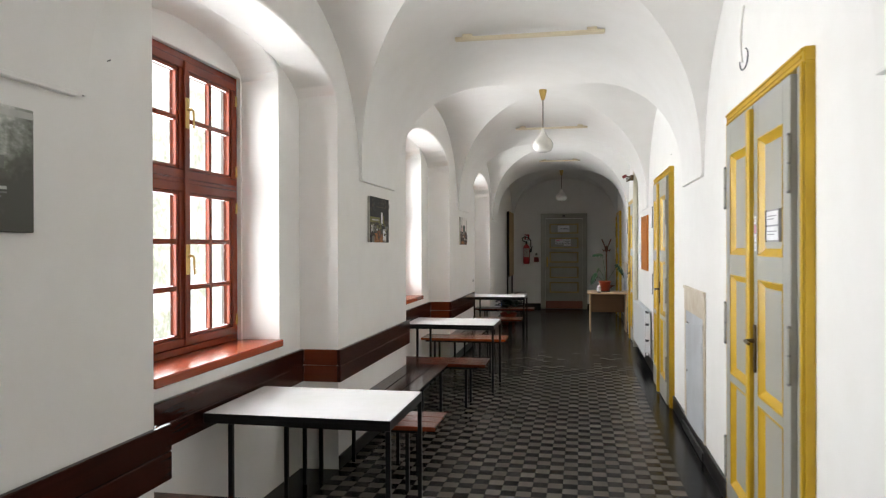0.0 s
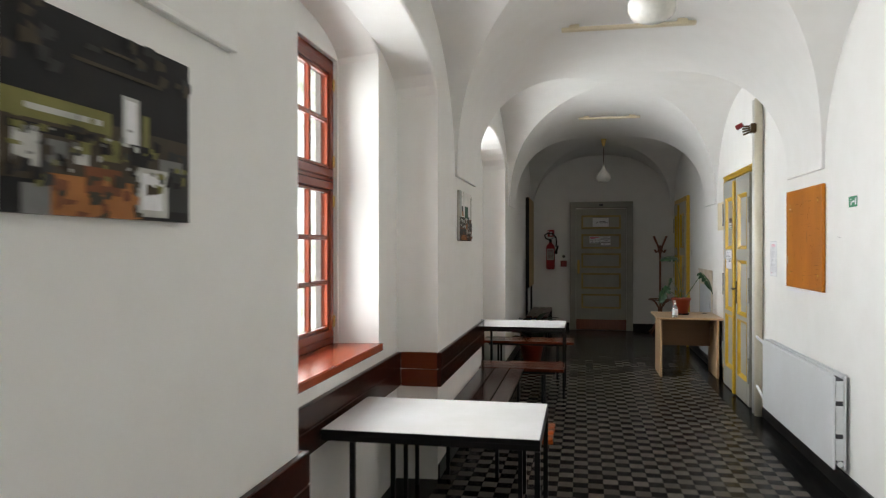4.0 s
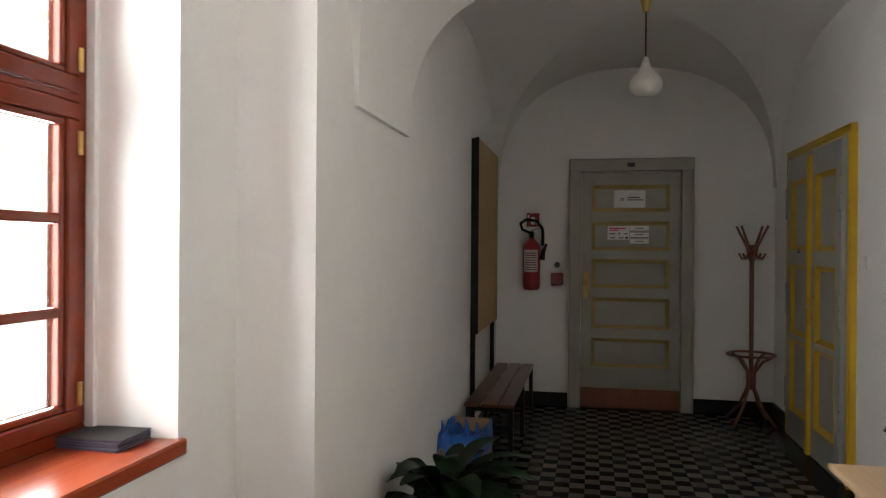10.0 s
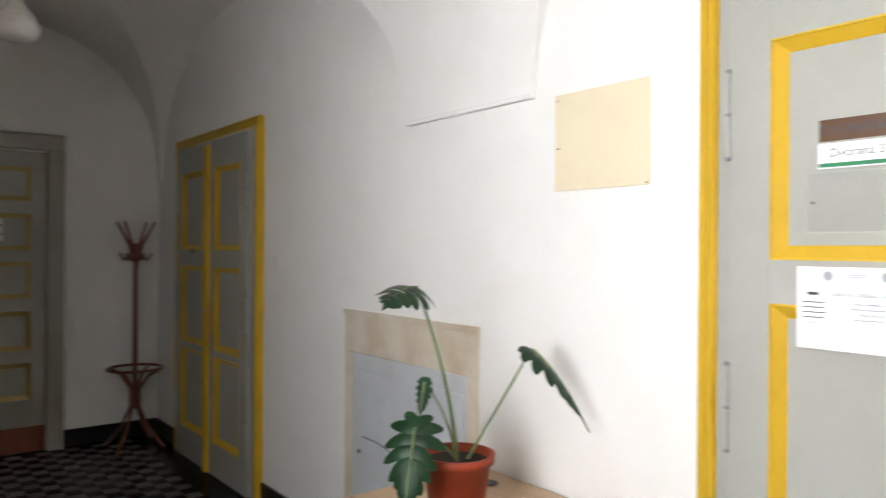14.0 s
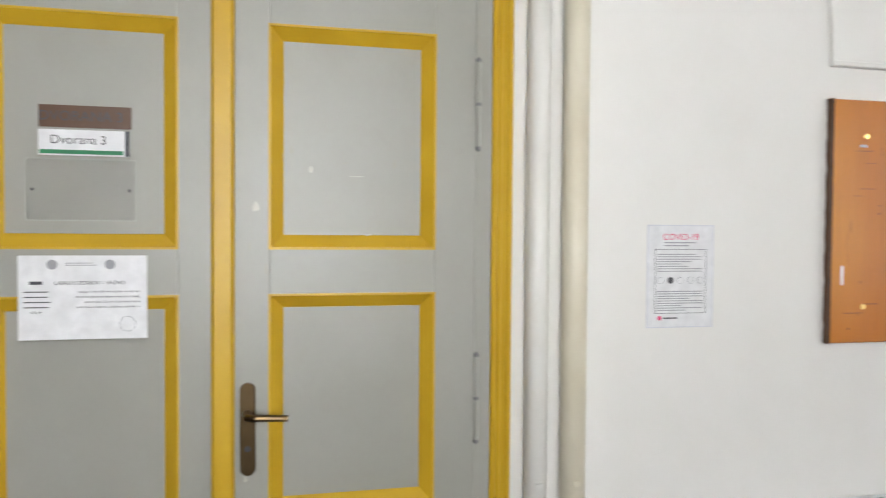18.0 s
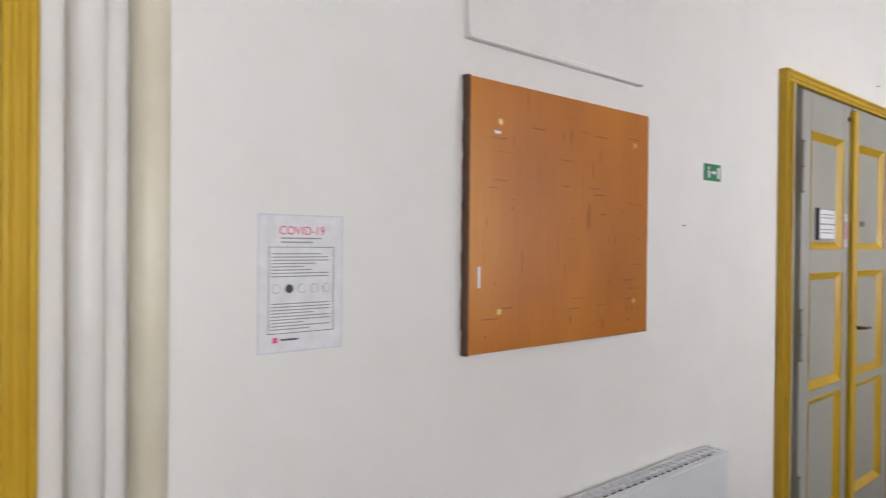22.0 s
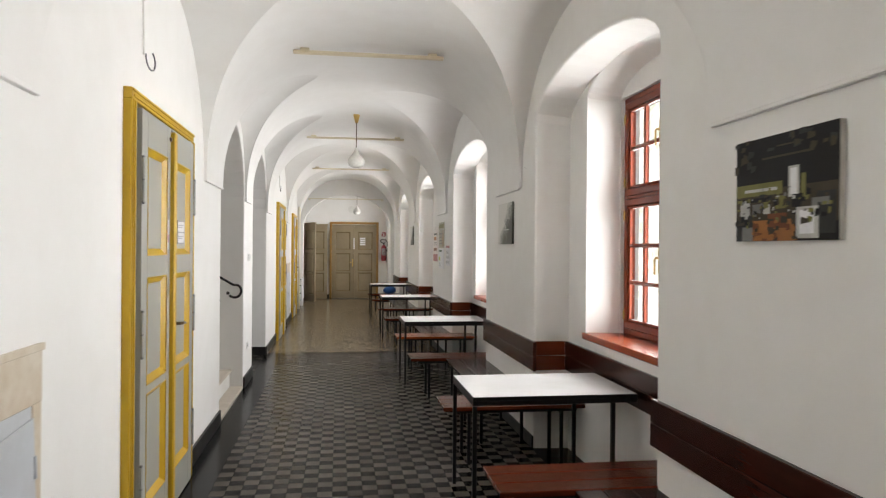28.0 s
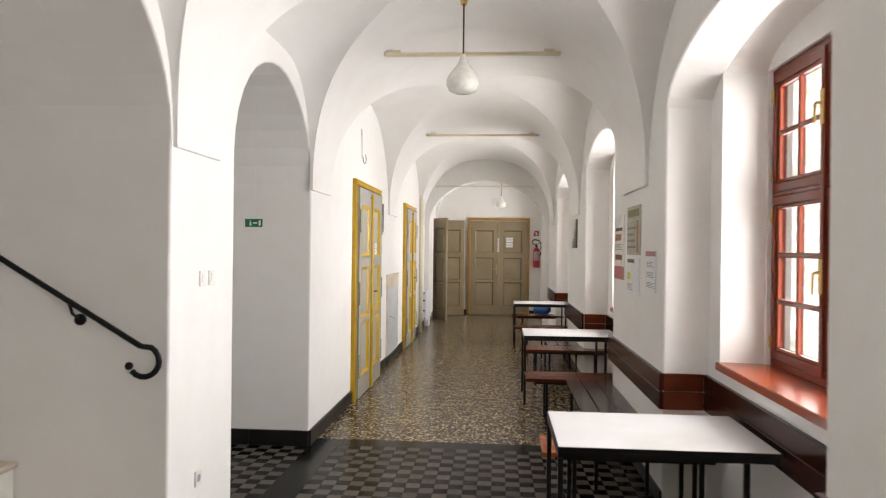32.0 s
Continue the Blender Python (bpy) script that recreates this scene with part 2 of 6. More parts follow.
M["print_trees"] = material("print_trees", tree_print)
M["black_steel"] = material("black_steel", plain((0.007, 0.007, 0.0075), 0.42, 0.0, 0.22))
M["white_paint"] = material("white_paint", painted((0.78, 0.77, 0.74), (0.70, 0.68, 0.63), 0.4, 3.0))
M["cream_paint"] = material("cream_paint", painted((0.74, 0.66, 0.48), (0.66, 0.57, 0.40), 0.45, 3.0))
M["brass"] = material("brass", plain((0.62, 0.42, 0.14), 0.28, 1.0))
M["bronze"] = material("bronze", plain((0.11, 0.075, 0.04), 0.32, 1.0))
M["opal"] = material("opal", plain((0.82, 0.80, 0.74), 0.12))
def plywood_look(nt, b):
    """Varnished plywood: broad honey and brown bands, a fine grain and short dark streaks."""
    soft, fine = noise_tex(nt, mapped(nt, (3, 1.6, 0.9)), 1.0, 3), noise_tex(nt, mapped(nt, (60, 55, 4)), 1.0, 3)
    streak = noise_tex(nt, mapped(nt, (30, 34, 5)), 1.0, 2, 0.4)
    c = ramp(nt, soft, [(0.3, (0.38, 0.112, 0.007)), (0.5, (0.50, 0.162, 0.010)), (0.72, (0.62, 0.245, 0.020))])
    c = mix(nt, 0.16, c, ramp(nt, fine, [(0.2, (0.32, 0.10, 0.010)), (0.8, (0.60, 0.24, 0.034))]))
    c = mix(nt, ramp(nt, streak, [(0.70, (0, 0, 0)), (0.76, (0.55, 0.55, 0.55))]), c, (0.20, 0.06, 0.008))
    nt.links.new(c, b.inputs["Base Color"])
    b.inputs["Roughness"].default_value = 0.36
    b.inputs["Specular IOR Level"].default_value = 0.3


M["plywood"] = material("plywood", plywood_look)
M["scratch"] = material("scratch", plain((0.20, 0.06, 0.012), 0.5))
M["pale_board"] = material("pale_board", wood((0.55, 0.36, 0.15), (0.45, 0.28, 0.11), 0.5, "z", 0.5))
M["beech"] = material("beech", wood((0.55, 0.38, 0.22), (0.42, 0.27, 0.15), 0.35, "y", 0.6))
M["paper"] = material("paper", plain((0.82, 0.82, 0.84), 0.6))
M["ink"] = material("ink", plain((0.06, 0.06, 0.07), 0.6))
M["grey_ink"] = material("grey_ink", plain((0.35, 0.35, 0.38), 0.6))
M["red"] = material("red", plain((0.33, 0.010, 0.018), 0.3))
M["pink_ink"] = material("pink_ink", plain((0.75, 0.06, 0.20), 0.6))
M["green_sign"] = material("green_sign", plain((0.01, 0.20, 0.08), 0.5))
M["marble"] = material("marble", painted((0.60, 0.54, 0.46), (0.46, 0.39, 0.31), 0.3, 4.0))
M["hatch_metal"] = material("hatch_metal", painted((0.55, 0.57, 0.60), (0.46, 0.47, 0.48), 0.45, 3.0))
M["hatch_frame"] = material("hatch_frame", painted((0.66, 0.60, 0.50), (0.52, 0.42, 0.30), 0.6, 6.0))
M["leaf"] = material("leaf", painted((0.011, 0.043, 0.014), (0.005, 0.019, 0.007), 0.36, 14, 60, 0.1, True, 0.22))
M["leaf_dark"] = material("leaf_dark", painted((0.011, 0.026, 0.010), (0.005, 0.013, 0.005), 0.35, 14, 60, 0.1, True, 0.16))
M["terracotta"] = material("terracotta", painted((0.30, 0.050, 0.022), (0.22, 0.034, 0.015), 0.5, 6, spec=0.3))
M["soil"] = material("soil", painted((0.03, 0.02, 0.014), (0.015, 0.01, 0.008), 0.9, 30, 90, 0.6))
M["blue_plastic"] = material("blue_plastic", plain((0.02, 0.12, 0.42), 0.4))
M["cardboard"] = material("cardboard", painted((0.36, 0.22, 0.11), (0.28, 0.16, 0.08), 0.7, 6))
def clear_look(nt, b):
    b.inputs["Base Color"].default_value = (0.80, 0.84, 0.88, 1)
    b.inputs["Roughness"].default_value = 0.12
    b.inputs["Transmission Weight"].default_value = 0.75
    b.inputs["IOR"].default_value = 1.2


M["clear"] = material("clear", clear_look)
M["booklet_edge"] = material("booklet_edge", plain((0.10, 0.085, 0.13), 0.5))
M["sleeve"] = material("sleeve", plain((0.74, 0.75, 0.82), 0.15))
M["brown_plate"] = material("brown_plate", plain((0.10, 0.045, 0.02), 0.4))

M["switch_white"] = material("switch_white", plain((0.80, 0.79, 0.75), 0.35))
M["radiator_white"] = material("radiator_white", painted((0.76, 0.78, 0.80), (0.70, 0.71, 0.72), 0.3, 2.0))
M["fin_grey"] = material("fin_grey", plain((0.22, 0.22, 0.22), 0.6))
M["cream_white"] = material("cream_white", painted((0.74, 0.69, 0.56), (0.66, 0.60, 0.46), 0.4, 3.0))
M["yellow_pale"] = material("yellow_pale", painted((0.72, 0.62, 0.28), (0.64, 0.52, 0.2), 0.4, 3.0))
M["cream_pale"] = material("cream_pale", painted((0.76, 0.67, 0.48), (0.72, 0.63, 0.45), 0.7, 3.0))
M["pink_pale"] = material("pink_pale", plain((0.62, 0.30, 0.42), 0.5))
M["pocket"] = material("pocket", plain((0.48, 0.49, 0.45), 0.15))
M["dark_red"] = material("dark_red", plain((0.22, 0.015, 0.015), 0.35))
M["stem_green"] = material("stem_green", painted((0.16, 0.22, 0.08), (0.09, 0.13, 0.05), 0.5, 12))
M["beech_dark"] = material("beech_dark", wood((0.30, 0.18, 0.10), (0.22, 0.13, 0.07), 0.4, "x", 0.6))
for key, colour in {"black": (0.008, 0.008, 0.009), "dark": (0.035, 0.035, 0.035), "brown": (0.06, 0.045, 0.03), "olive": (0.20, 0.19, 0.06), "pale": (0.55, 0.55, 0.52), "orange": (0.40, 0.16, 0.05), "grey": (0.20, 0.20, 0.19),
                    "wall": (0.87, 0.83, 0.80), "redbrown": (0.20, 0.07, 0.03), "green": (0.02, 0.09, 0.05), "greygreen": (0.24, 0.26, 0.23), "edge": (0.55, 0.53, 0.48), "paleolive": (0.45, 0.42, 0.32), "yellow": (0.65, 0.65, 0.1)}.items():
    M["print_" + key] = material("print_" + key, painted(colour, tuple(c * 0.75 for c in colour), 0.5, 12, 70, 0.0, True, 0.2))


# ---- mesh helpers ----
def box_bm(bm, x0, x1, y0, y1, z0, z1):
    vs = [bm.verts.new((x, y, z)) for x in (x0, x1) for y in (y0, y1) for z in (z0, z1)]
    for f in ((0, 1, 3, 2), (4, 6, 7, 5), (0, 4, 5, 1), (2, 3, 7, 6), (0, 2, 6, 4), (1, 5, 7, 3)):
        bm.faces.new([vs[i] for i in f])
    return vs


def mesh_of(bm, name, mat, smooth=False):
    bmesh.ops.recalc_face_normals(bm, faces=bm.faces)
    me = bpy.data.meshes.new(name)
    bm.to_mesh(me)
    bm.free()
    me.materials.append(mat)
    if smooth:
        for p in me.polygons:
            p.use_smooth = True
    return me


def part(name, bm, mat, parent=None, label="", smooth=False):
    ob = new(name, mesh_of(bm, name, mat, smooth))
    if parent is not None:
        ob.parent = parent
    if label:
        tagged(ob, label)
    return ob


def block(name, x0, x1, y0, y1, z0, z1, mat, parent=None, label="", bevel=0.004):
    """A bevelled box."""
    bm = bmesh.new()
    box_bm(bm, x0, x1, y0, y1, z0, z1)
    if bevel:
        bmesh.ops.bevel(bm, geom=bm.edges[:], offset=bevel, segments=1, affect="EDGES")
    return part(name, bm, mat, parent, label)


def lathe(profile, n=20):
    """A turned shape round z from (radius, height) pairs."""
    bm = bmesh.new()
    rings = []
    for r, z in profile:
        if r < 1e-5:
            rings.append([bm.verts.new((0, 0, z))])
        else:
            rings.append([bm.verts.new((r * math.cos(2 * math.pi * k / n), r * math.sin(2 * math.pi * k / n), z)) for k in range(n)])
    for a, b in zip(rings, rings[1:]):
        for k in range(n):
            q = [a[k % len(a)], a[(k + 1) % len(a)], b[(k + 1) % len(b)], b[k % len(b)]]
            q = list(dict.fromkeys(q))
            if len(q) > 2:
                bm.faces.new(q)
    return bm


def tube(points, radius, n=10, caps=True):
    """A round bar along points; radius may be one number or one for each point."""
    bm = bmesh.new()
    pts = [Vector(p) for p in points]
    rad = [radius] * len(pts) if isinstance(radius, (int, float)) else radius
    rings, side = [], None
    for k, p in enumerate(pts):
        d = (pts[min(k + 1, len(pts) - 1)] - pts[max(k - 1, 0)]).normalized()
        if side is None:
            side = d.cross((0, 0, 1)) if abs(d.z) < 0.9 else d.cross((1, 0, 0))
        side = (side - d * side.dot(d)).normalized()
        up = d.cross(side)
        rings.append([bm.verts.new(p + (side * math.cos(2 * math.pi * j / n) + up * math.sin(2 * math.pi * j / n)) * rad[k]) for j in range(n)])
    for a, b in zip(rings, rings[1:]):
        for j in range(n):
            bm.faces.new([a[j], a[(j + 1) % n], b[(j + 1) % n], b[j]])
    if caps:
        bm.faces.new(rings[0][::-1])
        bm.faces.new(rings[-1])
    return bm


def thing(name, m, label, category, group="", kind=""):
    ob = new(name)
    ob.matrix_world = m
    return tagged(ob, label, category, group, kind)


def structure(ob, label, category):
    return tagged(ob, label, category, "", "structure")


def soften(ob, width=0.018, segments=3):
    mod = ob.modifiers.new("bevel", "BEVEL")
    mod.width, mod.segments, mod.limit_method, mod.angle_limit = width, segments, "ANGLE", radians(40)
    return ob


def arch_points(ya, yb, zs, zc, n=16):
    """An elliptical arch from (ya, zs) over the crown zc to (yb, zs)."""
    c, h = (ya + yb) / 2, (yb - ya) / 2
    return [(c - h * math.cos(math.pi * k / n), zs + (zc - zs) * math.sin(math.pi * k / n)) for k in range(n + 1)]


def arched_wall(x0, x1, y0, y1, z0, z1, openings):
    """A wall across x0..x1 with openings (ya, yb, bottom, springing, crown, inset at the far face)."""
    bm = bmesh.new()
    cut = sorted(openings)

    def sheet(x, far):
        y = y0
        for ya, yb, zb, zs, zc, ins in cut:
            a, b, s, c = (ya + ins, yb - ins, zs - ins, zc - ins) if far else (ya, yb, zs, zc)
            arc = arch_points(a, b, s, c)
            # pier up to this opening, in two pieces, so that the springing is a vertex
            bm.faces.new([bm.verts.new((x, *p)) for p in ((y, z0), (a, z0), (a, s), (a, z1), (y, z1))])
            if zb > z0:
                bm.faces.new([bm.verts.new((x, *p)) for p in ((a, z0), (b, z0), (b, zb), (a, zb))])
            for p, q in zip(arc, arc[1:]):
                bm.faces.new([bm.verts.new((x, *k)) for k in (p, q, (q[0], z1), (p[0], z1))])
            y = b
        bm.faces.new([bm.verts.new((x, *p)) for p in ((y, z0), (y1, z0), (y1, z1), (y, z1))])

    sheet(x0, False)
    sheet(x1, True)
    for ya, yb, zb, zs, zc, ins in cut:
        near = [(ya, zb)] + arch_points(ya, yb, zs, zc) + [(yb, zb)]
        far = [(ya + ins, zb)] + arch_points(ya + ins, yb - ins, zs - ins, zc - ins) + [(yb - ins, zb)]
        for k in range(len(near) - 1):
            bm.faces.new([bm.verts.new(p) for p in ((x0, *near[k]), (x0, *near[k + 1]), (x1, *far[k + 1]), (x1, *far[k]))])
        if zb > z0:
            bm.faces.new([bm.verts.new(p) for p in ((x0, ya, zb), (x0, yb, zb), (x1, yb - ins, zb), (x1, ya + ins, zb))])
    for a, b in (((y0, z0), (y0, z1)), ((y0, z1), (y1, z1)), ((y1, z1), (y1, z0))):
        bm.faces.new([bm.verts.new(p) for p in ((x0, *a), (x0, *b), (x1, *b), (x1, *a))])
    bmesh.ops.remove_doubles(bm, verts=bm.verts, dist=0.0005)
    return bm


# ---- structure ----
TOP = 3.9
# window wall: an inner leaf with the seat recesses, an outer leaf with the window reveals
inner = soften(part("wall_west", arched_wall(WX, 1.48, SY - 0.3, NY + 0.3, 0, TOP, [(a, b, 0, c - 0.32, c, 0.03) for (a, b, _, _), c in zip(BAYS, ARCHES)]), M["plaster"]))
structure(inner, "white plastered window wall with deep arched recesses", "wall")
outer = soften(part("wall_west_reveal", arched_wall(1.50, 1.10, SY - 0.3, NY + 0.3, 0, TOP, [(c, d, 0.94, 2.78, 2.98, 0.05) for _, _, c, d in BAYS]), M["plaster"]))
structure(outer, "white plastered window reveals behind the seat recesses", "wall")

EAST = [(a + 0.06, b - 0.06, 0, 2.36, 2.361, 0) for a, b in DOORS]
EAST += [(*STAIR, 0, 2.2, 2.93, 0), (*NICHE, 0, 2.2, 2.96, 0)]
east = soften(part("wall_east", arched_wall(EX, 4.95, SY - 0.3, NY + 0.3, 0, TOP, EAST), M["plaster"]))
structure(east, "white plastered wall with yellow doors and a stair arch", "wall")
structure(block("wall_north", 0.85, 4.95, NY, NY + 0.3, 0, TOP, M["plaster"]), "white plastered end wall behind the grey door", "wall")
structure(block("wall_south", 0.85, 4.95, SY - 0.3, SY, 0, TOP, M["plaster"]), "white plastered end wall with a double door", "wall")

# a lower arch across the corridor before the last bay
bm = arched_wall(-13.36, -13.72, 1.46, 4.9, 0, TOP, [(1.89, 4.34, 0, 2.2, 3.13, 0)])
for v in bm.verts:
    v.co.x, v.co.y = v.co.y, v.co.x
structure(soften(part("wall_arch", bm, M["plaster"]), 0.012), "white plastered cross arch before the end door", "wall")

# vault: a barrel with lunettes over the windows and the doors
LUN_W = [(1.0, 4.27), (5.33, 8.97), (9.95, 13.07), (-3.35, 0.05), (-7.7, -4.3), (-12.0, -8.6), (-16.2, -13.0), (13.9, 17.5)]
LUN_E = [(1.17, 4.43), (5.45, 8.94), (9.81, 13.10), (-1.37, 0.34), (-3.92, -1.92), (-8.2, -4.6), (-12.3, -9.0), (-16.2, -13.0), (13.9, 17.5)]


MID, HALF = (WX + EX) / 2, (EX - WX) / 2
FOOT = 0.02                     # how far the feet of the vault stand out from the walls


def crown_at(y):
    """The crown of the vault sinks a little towards the dark end."""
    return 3.48 - 0.0070 * y


def lunette(u, v, h):
    """Height of a lunette of half width h: u is 1 at the wall and 0 at the crown line, v is 0 at its axis and 1 at its edge."""
    if h > 1.5:
        return SPR + (CROWN - SPR - 0.10 * u * u) * math.sqrt(max(0.0, 1 - v ** 2.4))
    # the narrow ones stop short of the crown
    rise, stop = 0.30 + 0.62 * h, 0.36
    full = barrel(stop) - SPR
    q = max(0.0, (u - stop) / (1 - stop))
    top = rise + (full - rise) * (1 - q * q) if u > stop else 0.0
    return SPR + top * math.sqrt(max(0.0, 1 - v ** (1.8 + 1.6 * q)))


def barrel(u):
    return SPR + (CROWN - SPR) * max(0.0, 1 - u ** 2.3) ** (1 / 2.3)


def groin(u, h):
    """Where on the lunette's half width its edge with the barrel lies."""
    lo, hi = 0.0, 1.0
    if lunette(u, 0, h) <= barrel(u):
        return 0.0
    for _ in range(40):
        v = (lo + hi) / 2
        if lunette(u, v, h) > barrel(u):
            lo = v
        else:
            hi = v
    return lo


bm = bmesh.new()
for side, spans in ((-1, LUN_W), (1, LUN_E)):
    spans = sorted(spans)
    rows = []
    for k in range(31):
        u = math.cos(math.pi / 2 * k / 30)
        x, zb = MID + side * HALF * u, barrel(u)
        row, y = [], SY - 0.02
        for a, b in spans:
            c, h = (a + b) / 2, (b - a) / 2
            g = groin(u, h)
            left, right = c - g * h, c + g * h
            row += [(x - side * FOOT * u ** 6, y + (left - y) * j / 8, zb) for j in range(9)]
            for j in range(25):
                q = -math.cos(math.pi * j / 24)
                row.append((x, c + q * g * h, max(zb, lunette(u, abs(q) * g, h)) if g > 0 else zb))
            y = right
        row += [(x - side * FOOT * u ** 6, y + (NY + 0.02 - y) * j / 8, zb) for j in range(9)]
        rows.append([bm.verts.new(p) for p in row])
    for a, b in zip(rows, rows[1:]):
        for j in range(len(a) - 1):
            bm.faces.new([a[j], a[j + 1], b[j + 1], b[j]] if side < 0 else [a[j + 1], a[j], b[j], b[j + 1]])
for v in bm.verts:
    v.co.z = SPR + (v.co.z - SPR) * (crown_at(v.co.y) - SPR) / (CROWN - SPR)
bmesh.ops.remove_doubles(bm, verts=bm.verts, dist=0.0004)
bmesh.ops.dissolve_degenerate(bm, edges=bm.edges, dist=0.0004)
for e in bm.edges:
    if len(e.link_faces) == 2 and e.calc_face_angle(0) > radians(13):
        e.smooth = False
vault = part("ceiling", bm, M["plaster"], None, "", True)
structure(vault, "white plastered barrel vault with lunettes", "ceiling")
# unseen slab, added only to stop sky light leaking in over the vault
structure(block("roof_slab", 0.85, 4.95, SY - 0.3, NY + 0.3, TOP, TOP + 0.2, M["plaster"]), "unseen slab added above the vault to keep sky light out", "ceiling")

# floor
floor = structure(block("floor", 0.85, 4.95, SY - 0.3, NY + 0.3, -0.25, -0.008, M["grout"]), "dark mortar bed under the floor tiles", "floor")
terrazzo = structure(block("floor_terrazzo", 1.4, 4.95, SY, -4.2, -0.1, 0.0, M["terrazzo"]), "polished speckled terrazzo floor", "floor")

def glaze(nt, b):
    out = nt.nodes["Material Output"]
    tr, gl = nt.nodes.new("ShaderNodeBsdfTransparent"), nt.nodes.new("ShaderNodeBsdfGlossy")
    gl.inputs["Roughness"].default_value = 0.03
    mx = nt.nodes.new("ShaderNodeMixShader")
    mx.inputs[0].default_value = 0.05
    nt.links.new(tr.outputs[0], mx.inputs[1])
    nt.links.new(gl.outputs[0], mx.inputs[2])
    nt.links.new(mx.outputs[0], out.inputs["Surface"])


M["pane"] = material("pane", glaze)
base_wall = structure(soften(part("wall_west_outer", arched_wall(1.245, 1.10, SY - 0.3, NY + 0.3, 0, TOP, [(c + 0.05, d - 0.05, 0.94, 2.77, 2.771, 0) for _, _, c, d in BAYS]), M["plaster"]), 0.006), "white plaster around the window frames", "wall")


# ---- bright distance outside the windows ----
def outdoors(nt, b):
    out = nt.nodes["Material Output"]
    v = mapped(nt, (1, 0.45, 0.45))
    n, n2 = noise_tex(nt, v, 1.1, 7, 0.7), noise_tex(nt, v, 6.0, 6, 0.7)
    c = ramp(nt, mix(nt, 0.45, n, n2), [(0.40, (0.40, 0.42, 0.33)), (0.50, (0.62, 0.63, 0.57)), (0.56, (1.0, 1.0, 0.98))])
    em = nt.nodes.new("ShaderNodeEmission")
    em.inputs["Strength"].default_value = 1.9
    nt.links.new(c, em.inputs["Color"])
    nt.links.new(em.outputs[0], out.inputs["Surface"])


M["outdoors"] = material("outdoors", outdoors)
back = block("backdrop", -14.2, -14.0, -60, 60, -14, 22, M["outdoors"], None, "", 0)
structure(back, "bright overexposed trees and sky outside the windows", "backdrop")
ground = block("ground", -200, 0.79, -150, 150, -13.2, -13.0, M["marble"], None, "", 0)
structure(ground, "pale paved ground outside", "ground")

# ---- windows ----
def panel_ring(bm, x0, x1, ya, yb, za, zb, w):
    """A rectangular frame in the y-z plane, w wide."""
    for r in ((ya, yb, za, za + w), (ya, yb, zb - w, zb), (ya, ya + w, za + w, zb - w), (yb - w, yb, za + w, zb - w)):
        box_bm(bm, x0, x1, *r)


def window(index, ya, yb):
    za, zb = 0.992, 2.77
    win = thing(f"window_{index}", pose(1.2, (ya + yb) / 2, za), "red-brown varnished casement window with small panes and brass handles", "window", "corridor windows", "structure")
    h, top = (yb - ya) / 2, zb - za
    bm = bmesh.new()
    panel_ring(bm, -0.05, 0.02, -h, h, 0, top, 0.045)
    box_bm(bm, -0.05, 0.030, -h + 0.045, h - 0.045, 1.012, 1.036)
    bmesh.ops.bevel(bm, geom=bm.edges[:], offset=0.004, segments=1, affect="EDGES")
    part("window_frame", bm, M["window_wood"], win)
    for side in (-1, 1):
        for z0, z1, rows in ((0.046, 1.011, 3), (1.037, top - 0.046, 2)):
            a, b = (-h + 0.048, -0.003) if side < 0 else (0.003, h - 0.048)
            bm = bmesh.new()
            panel_ring(bm, -0.02, 0.036, a, b, z0, z1, 0.052)
            panel_ring(bm, -0.02, 0.027, a + 0.0522, b - 0.0522, z0 + 0.0522, z1 - 0.0522, 0.0208)
            ia, ib, iz0, iz1 = a + 0.073, b - 0.073, z0 + 0.073, z1 - 0.073
            mid = (ia + ib) / 2
            box_bm(bm, -0.008, 0.026, mid - 0.015, mid + 0.015, iz0, iz1)
            zs = [iz0 + (iz1 - iz0) * k / rows for k in range(rows + 1)]
            for z in zs[1:-1]:
                box_bm(bm, -0.008, 0.028, ia, mid - 0.015, z - 0.015, z + 0.015)
                box_bm(bm, -0.008, 0.028, mid + 0.015, ib, z - 0.015, z + 0.015)
            bmesh.ops.bevel(bm, geom=bm.edges[:], offset=0.005, segments=1, affect="EDGES")
            leaf = part("casement", bm, M["window_wood"], win)
            for z, zz in zip(zs, zs[1:]):
                for p, q in ((ia, mid - 0.015), (mid + 0.015, ib)):
                    g = block("pane", 0.004, 0.008, p, q, z, zz, M["pane"], leaf, "", 0)
                    g.visible_shadow = False
            for z in (z0 + 0.1, z1 - 0.12):
                y = a + 0.004 if side < 0 else b - 0.004
                bm = tube([(0.04, y, z - 0.035), (0.04, y, z + 0.035)], 0.008, 8)
                part("hinge", bm, M["brass"], leaf, "brass hinge")
    # the meeting bead and the two brass handles
    block("meeting_bead", 0.037, 0.05, -0.02, 0.02, 0.05, top - 0.05, M["window_wood"], win)
    for z in (0.56, 1.42):
        hd = block("handle_plate", 0.0505, 0.056, -0.02, 0.02, z - 0.09, z + 0.09, M["brass"], win, "brass espagnolette plate", 0.003)
        bm = tube([(0.056, 0, z + 0.02), (0.08, 0, z + 0.02), (0.09, 0.003, z + 0.012), (0.092, 0.006, z - 0.09)], [0.009, 0.008, 0.007, 0.006], 8)
        part("handle", bm, M["brass"], hd, "brass lever")
    return win


